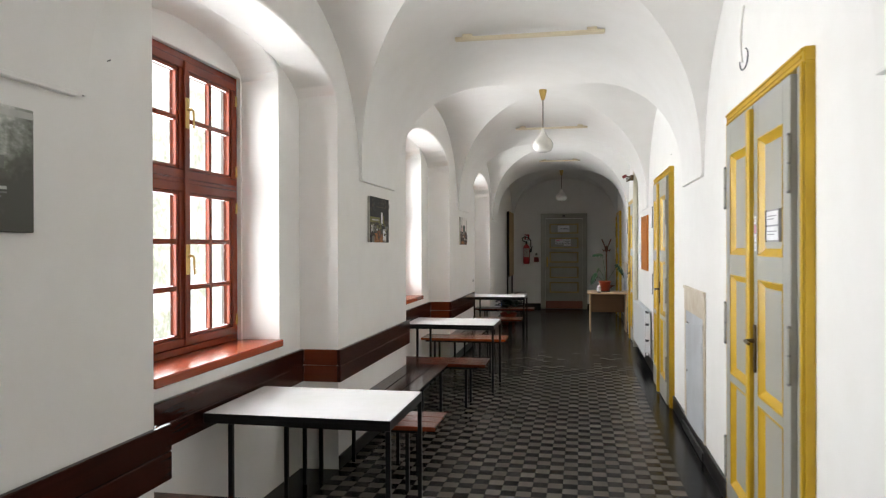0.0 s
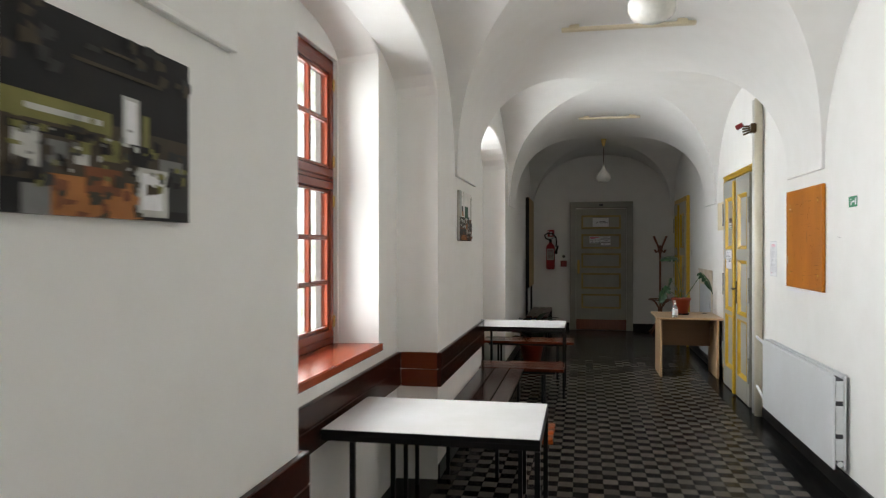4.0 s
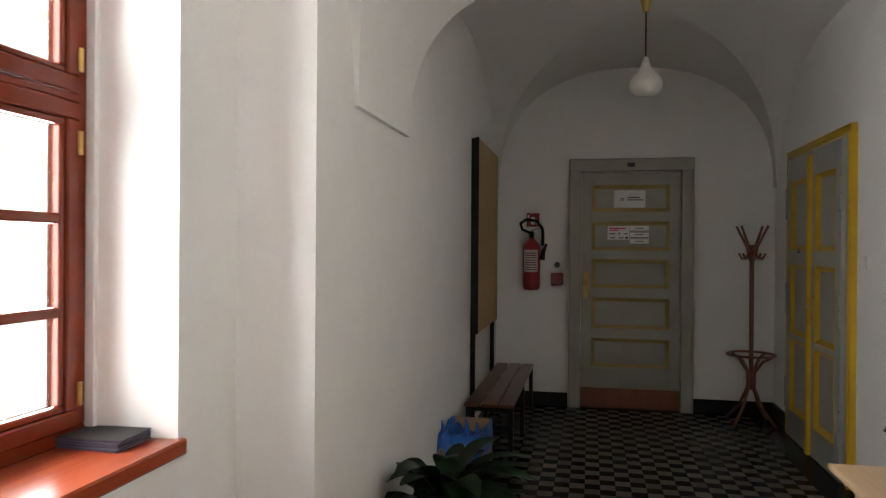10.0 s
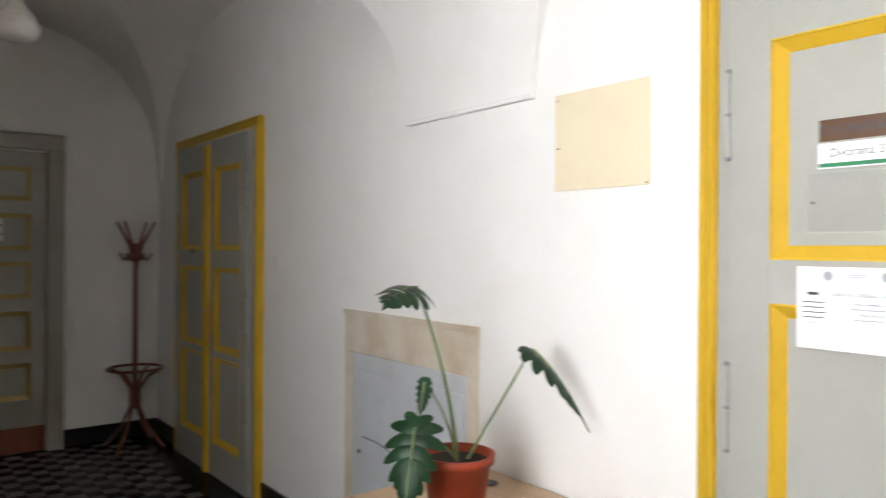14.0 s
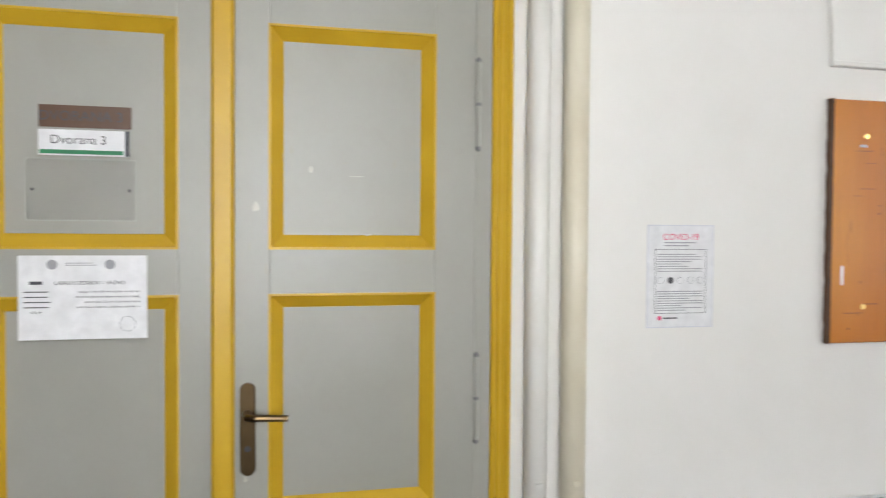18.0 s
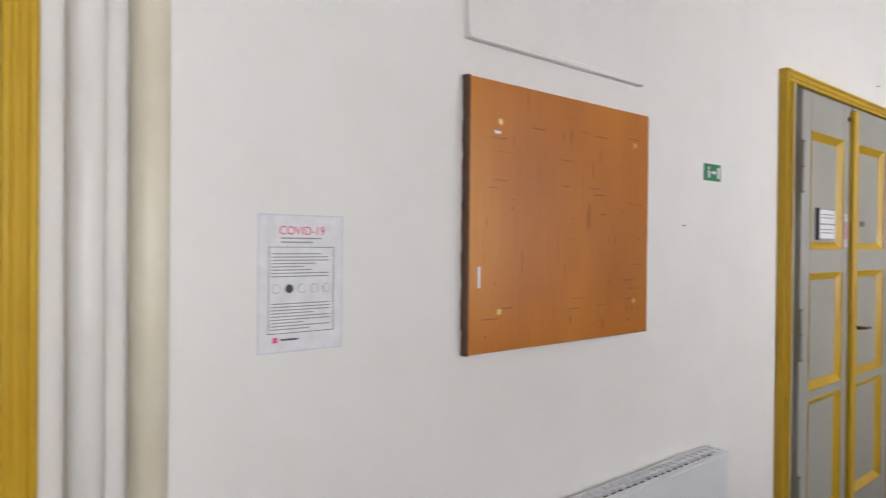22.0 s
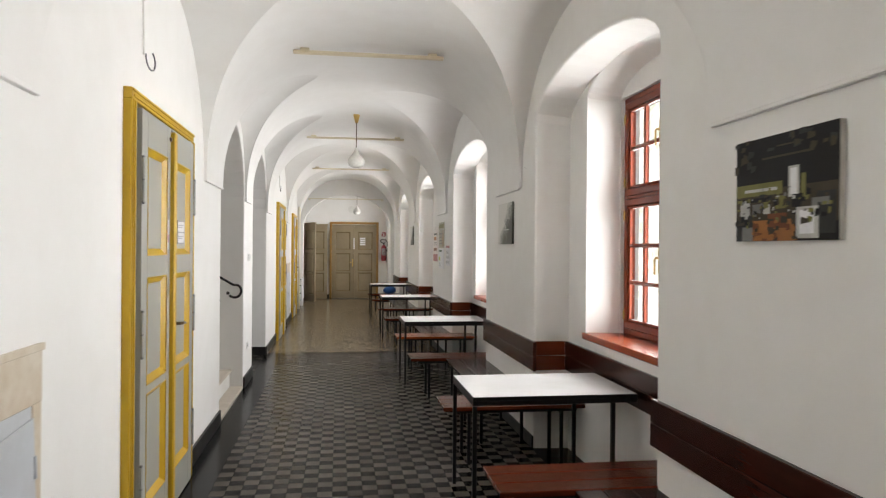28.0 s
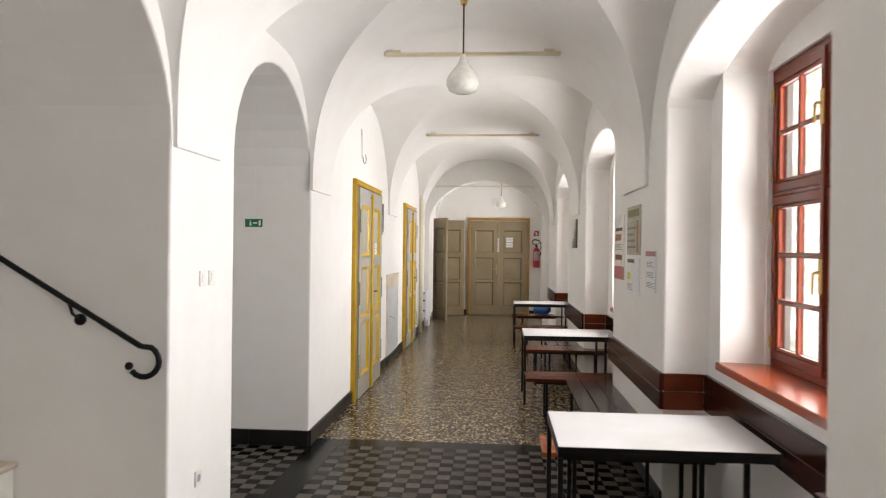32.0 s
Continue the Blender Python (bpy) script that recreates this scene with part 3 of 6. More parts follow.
for n, (a, b, c, d) in enumerate(BAYS):
    window(n + 1, c + 0.052, d - 0.052)
    sill = thing("window_sill", pose(1.37, (c + d) / 2, 0.94), "thick red-brown varnished wooden window sill", "window sill", "window sills", "structure")
    block("board", -0.17, 0.155, -(d - c) / 2 - 0.015, (d - c) / 2 + 0.015, 0.003, 0.052, M["sill_wood"], sill, "", 0.006)
    lamp = bpy.data.lights.new("window_light", "AREA")
    lamp.shape, lamp.size, lamp.size_y, lamp.energy = "RECTANGLE", d - c - 0.13, 1.74, WINDOW_POWER
    lamp.color, lamp.spread = WINDOW_TINT, radians(142)
    new("window_light", lamp).matrix_world = look((1.203, (c + d) / 2, 1.88), (3.0, (c + d) / 2, 1.88))


# ---- doors in the door wall ----
def leaf_panels(door, x, y0, y1, sign, panels, board, mould, name="panel"):
    """One panelled leaf from y0 to y1 with its front at local x; sign is the way it faces."""
    bm = bmesh.new()
    zs = [0.012] + [z for p in panels for z in p] + [door["top"]]
    a, b = y0 + board[0], y1 - board[1]
    t = 0.045
    xa, xb = (x, x + t) if sign < 0 else (x - t, x)
    box_bm(bm, xa, xb, y0, a, 0.012, door["top"])
    box_bm(bm, xa, xb, b, y1, 0.012, door["top"])
    for k in range(0, len(zs), 2):
        box_bm(bm, xa, xb, a, b, zs[k], zs[k + 1])
    bmesh.ops.bevel(bm, geom=bm.edges[:], offset=0.002, segments=1, affect="EDGES")
    leaf = part("leaf", bm, door["paint"], door["ob"])
    for z0, z1 in panels:
        m = bmesh.new()
        d = 0.028 * -sign
        w = door["mould"]
        outer = [(x, a, z0), (x, b, z0), (x, b, z1), (x, a, z1)]
        inner = [(x + d, a + w, z0 + w), (x + d, b - w, z0 + w), (x + d, b - w, z1 - w), (x + d, a + w, z1 - w)]
        o, i = [m.verts.new(p) for p in outer], [m.verts.new(p) for p in inner]
        bk = [m.verts.new((p[0] + 0.008 * -sign, *p[1:])) for p in inner]
        for k in range(4):
            m.faces.new([o[k], o[(k + 1) % 4], i[(k + 1) % 4], i[k]])
            m.faces.new([i[k], i[(k + 1) % 4], bk[(k + 1) % 4], bk[k]])
        xr = sorted((x, x + 0.003 * sign))
        panel_ring(m, xr[0], xr[1], a - 0.003, b + 0.003, z0 - 0.003, z1 + 0.003, 0.006)
        part("moulding", m, mould, leaf, "yellow painted bevelled moulding")
        lo, hi = sorted((x + d * 0.88, x + d + 0.014 * -sign))
        block(name, lo, hi, a + w, b - w, z0 + w, z1 - w, door["paint"], leaf, "", 0)
    return leaf


PANELS = [(0.24, 0.835), (0.885, 1.454), (1.574, 2.145)]


def lever(parent, x, y, z, way, mat):
    bm = bmesh.new()
    rim = [(y + 0.02 * math.cos(radians(t)), (z + 0.08 if t < 180 else z - 0.12) + 0.02 * math.sin(radians(t))) for t in range(0, 360, 20)]
    for d, k in ((0.0, 1.0), (0.006, 1.0), (0.009, 0.86)):
        bm.verts.ensure_lookup_table()
        for p, q in rim:
            bm.verts.new((x - d, y + (p - y) * k, q))
    bm.verts.ensure_lookup_table()
    n = len(rim)
    for j in range(2):
        for i in range(n):
            bm.faces.new([bm.verts[j * n + i], bm.verts[j * n + (i + 1) % n], bm.verts[(j + 1) * n + (i + 1) % n], bm.verts[(j + 1) * n + i]])
    bm.faces.new([bm.verts[2 * n + i] for i in range(n)])
    pl = part("handle_plate", bm, mat, parent)
    part("lever", tube([(x - 0.006, y, z + 0.02), (x - 0.045, y, z + 0.02), (x - 0.055, y + way * 0.02, z + 0.02), (x - 0.055, y + way * 0.10, z + 0.016)], [0.012, 0.009, 0.009, 0.008], 10), mat, pl)
    part("keyhole", tube([(x - 0.0105, y, z - 0.07), (x - 0.008, y, z - 0.07)], 0.008, 10), M["ink"], pl)
    return pl


def double_door(index, ya, yb, label, stile=0.18, furniture="bronze"):
    yc, h = (ya + yb) / 2, (yb - ya) / 2
    ob = thing(f"door_{index}", pose(EX, yc, 0), label, "door", "yellow double doors", "structure")
    door = dict(ob=ob, top=2.335, paint=M["grey_paint"], mould=0.035)
    c, rebate = 0.06, 0.05
    for y0, y1, z0, z1, name in ((-h, -h + c, 0, 2.42 - c, "jamb"), (h - c, h, 0, 2.42 - c, "jamb"), (-h, h, 2.42 - c, 2.42, "head")):
        bm = bmesh.new()
        box_bm(bm, -0.042, 0.18, y0, y1, z0, z1)
        # a stepped bead on the front
        if name == "jamb":
            box_bm(bm, -0.052, -0.0425, y0 + 0.004, y0 + 0.020, z0, z1)
            box_bm(bm, -0.048, -0.0425, y0 + 0.030, y0 + 0.046, z0, z1)
        else:
            box_bm(bm, -0.052, -0.0425, y0 + 0.004, y1 - 0.004, z1 - 0.020, z1 - 0.004)
            box_bm(bm, -0.048, -0.0425, y0 + 0.03, y1 - 0.03, z1 - 0.046, z1 - 0.030)
        bmesh.ops.bevel(bm, geom=bm.edges[:], offset=0.004, segments=1, affect="EDGES")
        part(name, bm, M["yellow_paint"], ob, "yellow painted casing")
    front = -0.064
    for s in (-1, 1):
        a, b = sorted((s * (h - c - 0.001), s * (h - c - rebate)))
        block("rebate", -0.039, 0.17, a, b, 0.0, 2.359, M["grey_paint"], ob, "grey painted door lining", 0.003)
    leaf_panels(door, front, -h + c + rebate + 0.003, -0.012, -1, PANELS, (stile, 0.10), M["yellow_paint"])
    leaf_panels(door, front, 0.012, h - c - rebate - 0.003, -1, PANELS, (0.10, stile), M["yellow_paint"])
    block("astragal", front - 0.03, front + 0.02, -0.026, 0.03, 0.012, 2.31, M["yellow_paint"], ob, "yellow meeting strip", 0.008)
    block("catch", front - 0.012, front - 0.001, 0.036, 0.066, 2.25, 2.275, M["brown_plate"], ob, "small brown number plate")
    lever(ob, front, -0.058, 1.13, -1, M[furniture])
    for side in (-1, 1):
        for z in (0.37, 1.165, 1.965):
            y = side * (h - c - rebate)
            g = part("hinge", tube([(front - 0.008, y, z - 0.115), (front - 0.008, y, z + 0.115)], 0.0075, 8), M["grey_paint"], ob, "painted hinge")
            for dz in (-0.118, 0.0, 0.118):
                part("finial", lathe([(0, -0.01), (0.008, -0.004), (0.008, 0.004), (0, 0.01)], 8), M["fin_grey"], g).location = (front - 0.008, y, z + dz)
    return ob


door_labels = ["grey double door with yellow mouldings beside the stair arch", "grey double door with yellow mouldings and small notices", "grey double door with yellow mouldings and a hall sign",
               "grey double door with yellow mouldings in the dark bay", "grey double door with yellow mouldings beyond the stairs", "grey double door with yellow mouldings near the far end"]
door_things = [double_door(n + 1, a, b, door_labels[n], 0.115, "brass" if n == 3 else "bronze") for n, (a, b) in enumerate(DOORS)]

# ---- north door: five stacked panels in a grey frame ----
nd = thing("door_7", pose(3.108, NY, 0), "grey single door with five ochre-edged panels and paper notices", "door", "", "structure")
ndoor = dict(ob=nd, top=2.32, paint=M["grey_dark"], mould=0.03)
for x0, x1, z0, z1, name in ((-0.59, -0.475, 0, 2.34, "jamb"), (0.475, 0.59, 0, 2.34, "jamb"), (-0.59, 0.59, 2.34, 2.457, "head")):
    bm = bmesh.new()
    box_bm(bm, x0, x1, -0.085, 0.0, z0, z1)
    if name == "jamb":
        s = -1 if x0 < 0 else 1
        e = x0 if s < 0 else x1
        box_bm(bm, min(e, e - s * 0.02), max(e, e - s * 0.02), -0.10, -0.0855, z0, z1)
    else:
        box_bm(bm, x0, x1, -0.10, -0.0855, z1 - 0.02, z1)
    bmesh.ops.bevel(bm, geom=bm.edges[:], offset=0.004, segments=1, affect="EDGES")
    part(name, bm, M["grey_dark"], nd)
bm = bmesh.new()
LW = 0.472
pz = [(0.41, 0.69), (0.79, 1.09), (1.19, 1.47), (1.56, 1.84), (1.94, 2.20)]
box_bm(bm, -LW, -0.37, -0.025, 0.0, 0.2, 2.32)
box_bm(bm, 0.37, LW, -0.025, 0.0, 0.2, 2.32)
zz = [0.2] + [z for p in pz for z in p] + [2.32]
for k in range(0, len(zz), 2):
    box_bm(bm, -0.37, 0.37, -0.025, 0.0, zz[k], zz[k + 1])
bmesh.ops.bevel(bm, geom=bm.edges[:], offset=0.002, segments=1, affect="EDGES")
nleaf = part("leaf", bm, M["grey_dark"], nd)
for z0, z1 in pz:
    m = bmesh.new()
    panel_pts = [(-0.37, z0), (0.37, z0), (0.37, z1), (-0.37, z1)]
    o = [m.verts.new((x, -0.025, z)) for x, z in panel_pts]
    i = [m.verts.new((x * (0.335 / 0.37), -0.008, z + (0.035 if z == z0 else -0.035))) for x, z in panel_pts]
    for k in range(4):
        m.faces.new([o[k], o[(k + 1) % 4], i[(k + 1) % 4], i[k]])
    part("moulding", m, M["ochre_paint"], nleaf, "ochre bevelled moulding")
    block("panel", -0.336, 0.336, -0.009, 0.0, z0 + 0.034, z1 - 0.034, M["grey_dark"], nleaf, "", 0)
block("kick_board", -LW, LW, -0.035, 0.0, 0.005, 0.2, M["stand_wood"], nd, "brown wooden kick board")
hp = block("handle_plate", -0.445, -0.405, -0.035, -0.0255, 1.08, 1.34, M["brass"], nd, "brass plate")
part("knob", lathe([(0, -0.03), (0.022, -0.02), (0.026, 0), (0.022, 0.02), (0, 0.03)], 12), M["brass"], hp).location = (-0.425, -0.06, 1.24)
block("number_plate", -0.035, 0.035, -0.092, -0.0855, 2.375, 2.415, M["ink"], nd)

# ---- south door and the open leaves beside it ----
sd = thing("door_8", pose(2.853, SY, 0), "beige double door in a yellow casing at the far end", "door", "", "structure")
for x0, x1, z0, z1, name in ((-0.784, -0.71, 0, 2.395, "jamb"), (0.71, 0.784, 0, 2.395, "jamb"), (-0.784, 0.784, 2.395, 2.467, "head")):
    block(name, x0, x1, 0.0, 0.05, z0, z1, M["casing_brown"], sd, "ochre-brown painted casing")


def flat_leaf(parent, x0, x1, front, paint, mould, panels, sides=0.12, top=2.38):
    """A panelled leaf in the x-z plane that faces +y."""
    bm = bmesh.new()
    box_bm(bm, x0, x0 + sides, front - 0.04, front, 0.012, top)
    box_bm(bm, x1 - sides, x1, front - 0.04, front, 0.012, top)
    zs = [0.012] + [z for p in panels for z in p] + [top]
    for k in range(0, len(zs), 2):
        box_bm(bm, x0 + sides, x1 - sides, front - 0.04, front, zs[k], zs[k + 1])
    leaf = part("leaf", bm, paint, parent)
    for z0, z1 in panels:
        m = bmesh.new()
        a, b = x0 + sides, x1 - sides
        o = [m.verts.new(p) for p in ((a, front, z0), (b, front, z0), (b, front, z1), (a, front, z1))]
        w = 0.03
        i = [m.verts.new(p) for p in ((a + w, front - 0.018, z0 + w), (b - w, front - 0.018, z0 + w), (b - w, front - 0.018, z1 - w), (a + w, front - 0.018, z1 - w))]
        for k in range(4):
            m.faces.new([o[k], o[(k + 1) % 4], i[(k + 1) % 4], i[k]])
        part("moulding", m, mould, leaf)
        block("panel", a + w, b - w, front - 0.036, front - 0.016, z0 + w, z1 - w, paint, leaf, "", 0)
    return leaf


flat_leaf(sd, -0.708, -0.004, 0.045, M["beige_paint"], M["umber_paint"], PANELS)
flat_leaf(sd, 0.004, 0.708, 0.045, M["beige_paint"], M["umber_paint"], PANELS)
block("astragal", -0.02, 0.02, 0.046, 0.06, 0.02, 2.36, M["beige_paint"], sd, "beige meeting strip")
pl = block("handle_plate", 0.03, 0.065, 0.046, 0.055, 1.03, 1.27, M["brass"], sd, "brass plate")
part("lever", tube([(0.047, 0.05, 1.17), (0.047, 0.095, 1.17), (0.14, 0.1, 1.165)], 0.009, 8), M["brass"], pl)
for k in range(4):
    block("notice_slip", -0.36, -0.19, 0.0465, 0.049, 1.72 + 0.065 * k, 1.77 + 0.065 * k, M["paper"], sd, "white name slip", 0)
for k in range(6):
    block("small_slip", -0.015, 0.025, 0.0605, 0.063, 1.6 + 0.06 * k, 1.645 + 0.06 * k, M["paper"], sd, "small white slip", 0)
od = thing("open_door", pose(4.38, -15.0, 0), "beige folding door leaves standing open against the wall", "door")
hinged = new("folded_leaf")
hinged.parent = od
hinged.matrix_local = pose(-0.02, 0, 0, 0, 0, 180 - 56)
flat_leaf(hinged, -0.0, 0.62, 0.0, M["beige_paint"], M["umber_paint"], PANELS, 0.1)
second = new("far_leaf")
second.parent = od
second.matrix_local = pose(-0.02, -0.95, 0, 0, 0, 0)
flat_leaf(second, -0.66, 0.0, 0.0, M["beige_paint"], M["umber_paint"], PANELS, 0.1)

# ---- stairs and side passage behind the door wall ----
tunnel = part("stair_wall", arched_wall(4.92, 7.4, -1.36 - 0.38, 0.34 + 0.4, 0, 3.9, [(STAIR[0] + 0.0006, STAIR[1] - 0.0006, 0, 2.2, 2.9294, 0)]), M["plaster"])
structure(tunnel, "white plastered stair well with a vaulted ceiling", "wall")
structure(block("stair_wall_back", 7.4, 7.6, -1.75, 0.75, 0, 3.9, M["plaster"], None, "", 0), "white plastered wall at the end of the stairs", "wall")
tunnel = part("passage_wall", arched_wall(4.92, 7.0, -4.4, -1.76, 0, 3.9, [(NICHE[0] + 0.0006, NICHE[1] - 0.0006, 0, 2.2, 2.9594, 0)]), M["plaster"])
structure(tunnel, "white plastered side passage with a vaulted ceiling", "wall")
structure(block("passage_wall_back", 7.0, 7.2, -4.4, -1.76, 0, 3.9, M["plaster"], None, "", 0), "white plastered wall at the end of the passage", "wall")
structure(block("passage_floor", 4.951, 7.2, -4.15, -1.98, -0.1, -0.012, M["grout"], None, "", 0), "dark mortar bed in the passage", "floor")

stairs = thing("stairs", pose(4.44, -0.505, 0), "white-faced stairs with worn beige stone treads", "stairs", "", "structure")
block("threshold", 0.0, 0.15, -0.84, 0.84, -0.02, 0.03, M["marble"], stairs, "worn beige stone threshold", 0.006)
for k in range(9):
    x, z = 0.15 + 0.31 * k, 0.03 + 0.195 * k
    block("riser", x, x + 0.33, -0.838, 0.838, max(0.0, z - 0.02), z + 0.165, M["white_paint"], stairs, "white painted riser", 0.002)
    block("tread", x - 0.025, x + 0.315, -0.838, 0.838, z + 0.165, z + 0.195, M["marble"], stairs, "worn beige stone tread", 0.008)

def handrail(y, wall):
    """A rail up the stairs; wall is the way to the wall that carries it."""
    rail = thing("handrail", pose(4.5, y, 0), "black iron handrail with a curled lower end", "handrail", "stair handrails")
    pts = [(2.6, 0, 2.66), (0.75, 0, 1.60), (0.05, 0, 1.195)]
    pts += [(0.035 + 0.075 * math.cos(a), 0, 1.125 + 0.075 * math.sin(a)) for a in [radians(120 + 20 * k) for k in range(0, 11)]]
    part("bar", tube(pts, 0.014, 10), M["black_steel"], rail, "", True)
    part("end_ball", lathe([(0, -0.02), (0.015, -0.014), (0.02, 0), (0.015, 0.014), (0, 0.02)], 10), M["black_steel"], rail, "", True).location = (0.107, 0, 1.10)
    for x, z in ((0.38, 1.31), (1.9, 2.18)):
        br = part("bracket", tube([(x + 0.03, 0, z + 0.09), (x + 0.02, wall * 0.02, z + 0.03), (x, wall * 0.055, z)], 0.008, 8), M["black_steel"], rail)
        part("rosette", tube([(x, wall * 0.058, z), (x, wall * 0.045, z)], 0.028, 14), M["black_steel"], br)


handrail(-1.29, -1)
handrail(0.278, 1)

# ---- imposts: thin ledges where the vault meets the walls ----
for side, spans in ((1, [(4.27, 5.33), (8.97, 9.95), (13.07, 13.9), (0.06, 0.95), (-4.3, -3.35), (-8.6, -7.7), (-13.0, -12.0)]),
                    (-1, [(4.43, 5.45), (8.94, 9.81), (13.1, 13.9), (0.34, 1.17), (-1.92, -1.37), (-4.6, -3.92), (-9.0, -8.2), (-13.0, -12.3)])):
    for a, b in spans:
        x = WX if side > 0 else EX
        bm = bmesh.new()
        lo, hi = sorted((x - side * 0.01, x + side * (FOOT + 0.004)))
        box_bm(bm, lo, hi, a, b, 2.148, 2.166)
        bmesh.ops.bevel(bm, geom=bm.edges[:], offset=0.003, segments=1, affect="EDGES")
        structure(part("trim_impost", bm, M["plaster"]), "plaster ledge at the foot of the vault", "trim")

# ---- skirting ----
def skirting(x0, x1, y0, y1, h=0.13):
    structure(block("baseboard", x0, x1, y0, y1, 0.0, h, M["skirting"], None, "", 0.003), "black painted skirting with a worn top edge", "baseboard")


edges = sorted([(a, b) for a, b in DOORS] + [STAIR, NICHE])
y = SY
for a, b in edges:
    skirting(EX - 0.018, EX + 0.002, y, a)
    y = b
skirting(EX - 0.018, EX + 0.002, y, NY)
skirting(WX, 2.51, NY - 0.018, NY)
skirting(3.70, EX, NY - 0.018, NY)
skirting(WX, 2.06, SY, SY + 0.018)
skirting(3.645, EX, SY, SY + 0.018)
skirting(4.951, 7.2, -3.95, -3.932)
skirting(EX, 4.95, -3.95, -3.932)
skirting(EX, 4.95, -2.188, -2.17)
y = -16.0
for a, b, _, _ in sorted(BAYS):
    skirting(WX - 0.002, WX + 0.014, y, a, 0.10)
    y = b
skirting(WX - 0.002, WX + 0.014, y, NY, 0.12)

# ---- tables ----
def table(y):
    ob = thing("table", pose(2.08, y, 0), "white laminate table on a black steel frame by a window", "table", "corridor tables")
    w, d = 0.375, 0.50
    e = 0.004
    bm = bmesh.new()
    box_bm(bm, -d - 0.02 + e, d - e, -w + e, w - e, 0.725, 0.747)
    part("tabletop", bm, M["laminate"], ob, "white laminate top with worn corners")
    bm = bmesh.new()
    for x0, x1, y0, y1 in ((-d - 0.02, d, -w, -w + e), (-d - 0.02, d, w - e, w), (d - e, d, -w + e, w - e), (-d - 0.02, -d - 0.02 + e, -w + e, w - e)):
        box_bm(bm, x0, x1, y0, y1, 0.7245, 0.7464)
    part("edge_band", bm, M["black_steel"], ob, "black edge band round the top")
    for x0, x1, y0, y1 in ((-d - 0.02, d, -w, -w + 0.025), (-d - 0.02, d, w - 0.025, w), (d - 0.025, d, -w + 0.025, w - 0.025), (-d - 0.02, -d + 0.005, -w + 0.025, w - 0.025)):
        block("frame_rail", x0, x1, y0, y1, 0.695, 0.724, M["black_steel"], ob, "", 0.002)
    for x in (-d + 0.12, d - 0.025):
        for yy in (-w, w - 0.025):
            block("leg", x, x + 0.025, yy, yy + 0.025, 0.0, 0.694, M["black_steel"], ob, "", 0.002)
    return ob


TABLES = [2.60, 7.01, 11.46, -1.80, -6.15, -10.66]
first_table = table(TABLES[0])
for y in TABLES[1:]:
    copy_thing(first_table, pose(2.08, y, 0))


# ---- benches ----
def bench_legs(ob, points, h):
    for x, y in points:
        block("leg", x - 0.0125, x + 0.0125, y - 0.0125, y + 0.0125, 0.0, h, M["black_steel"], ob, "", 0.002)


def cross_bench(y, length=1.12, wood_name="bench_wood_x", tone="dark red-brown"):
    """A bench of three boards out from the window wall."""
    ob = thing("cross_bench", pose(2.03, y, 0), f"{tone} varnished slatted bench on black steel legs beside a table", "bench", "benches at the tables")
    for k in range(3):
        a = -0.215 + 0.145 * k
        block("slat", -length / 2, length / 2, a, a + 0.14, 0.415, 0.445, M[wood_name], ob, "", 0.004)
    for yy in (-0.17, 0.145):
        block("bearer", -length / 2 + 0.08, length / 2 - 0.08, yy, yy + 0.025, 0.388, 0.4145, M["black_steel"], ob, "", 0.002)
    bench_legs(ob, [(x, yy + 0.0125) for x in (-length / 2 + 0.2, length / 2 - 0.2) for yy in (-0.17, 0.145)], 0.3875)
    return ob


CROSS = [(3.53, 2.03), (1.66, 2.03), (6.03, 2.03), (12.45, 2.10), (10.5, 2.03), (-0.72, 2.03), (-5.1, 2.03), (-7.1, 2.03), (-9.6, 2.03), (-11.65, 2.03)]
first_bench = cross_bench(CROSS[0][0])
for y, x in CROSS[1:]:
    copy_thing(first_bench, pose(x, y, 0))
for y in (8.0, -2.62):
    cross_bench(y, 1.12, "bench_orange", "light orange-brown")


def long_bench(y0, y1):
    h = (y1 - y0) / 2
    ob = thing("long_bench", pose(2.0, (y0 + y1) / 2, 0), "dark varnished slatted bench along the window pier", "bench", "benches along the piers")
    for k in range(3):
        a = -0.20 + 0.142 * k
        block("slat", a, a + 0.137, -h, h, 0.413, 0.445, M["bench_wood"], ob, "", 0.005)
    for yy in (-h + 0.18, h - 0.18, 0.0):
        block("bearer", -0.19, 0.2, yy - 0.0125, yy + 0.0125, 0.386, 0.4125, M["black_steel"], ob, "", 0.002)
    bench_legs(ob, [(x, yy) for x in (-0.165, 0.18) for yy in (-h + 0.18, 0.0, h - 0.18)], 0.3855)
    return ob


for y0, y1 in ((3.76, 5.80), (8.23, 10.27), (-0.49, 1.43), (-4.87, -2.85), (-9.37, -7.33)):
    long_bench(y0, y1)


# ---- back boards round the piers and recesses ----
def back_board(x0, x1, y0, y1, along):
    ob = thing("back_board", pose((x0 + x1) / 2, (y0 + y1) / 2, 0.64), "dark varnished wooden back rest boards fixed to the wall", "back rest", "back rests along the wall")
    dx, dy = (x1 - x0) / 2, (y1 - y0) / 2
    # boards along x take the lighter wood that stands in for window glare
    mat = M["back_wood"] if along == "y" else M["back_wood_lit"]
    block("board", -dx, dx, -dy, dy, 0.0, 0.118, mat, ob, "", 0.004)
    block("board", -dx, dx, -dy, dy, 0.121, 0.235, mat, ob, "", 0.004)


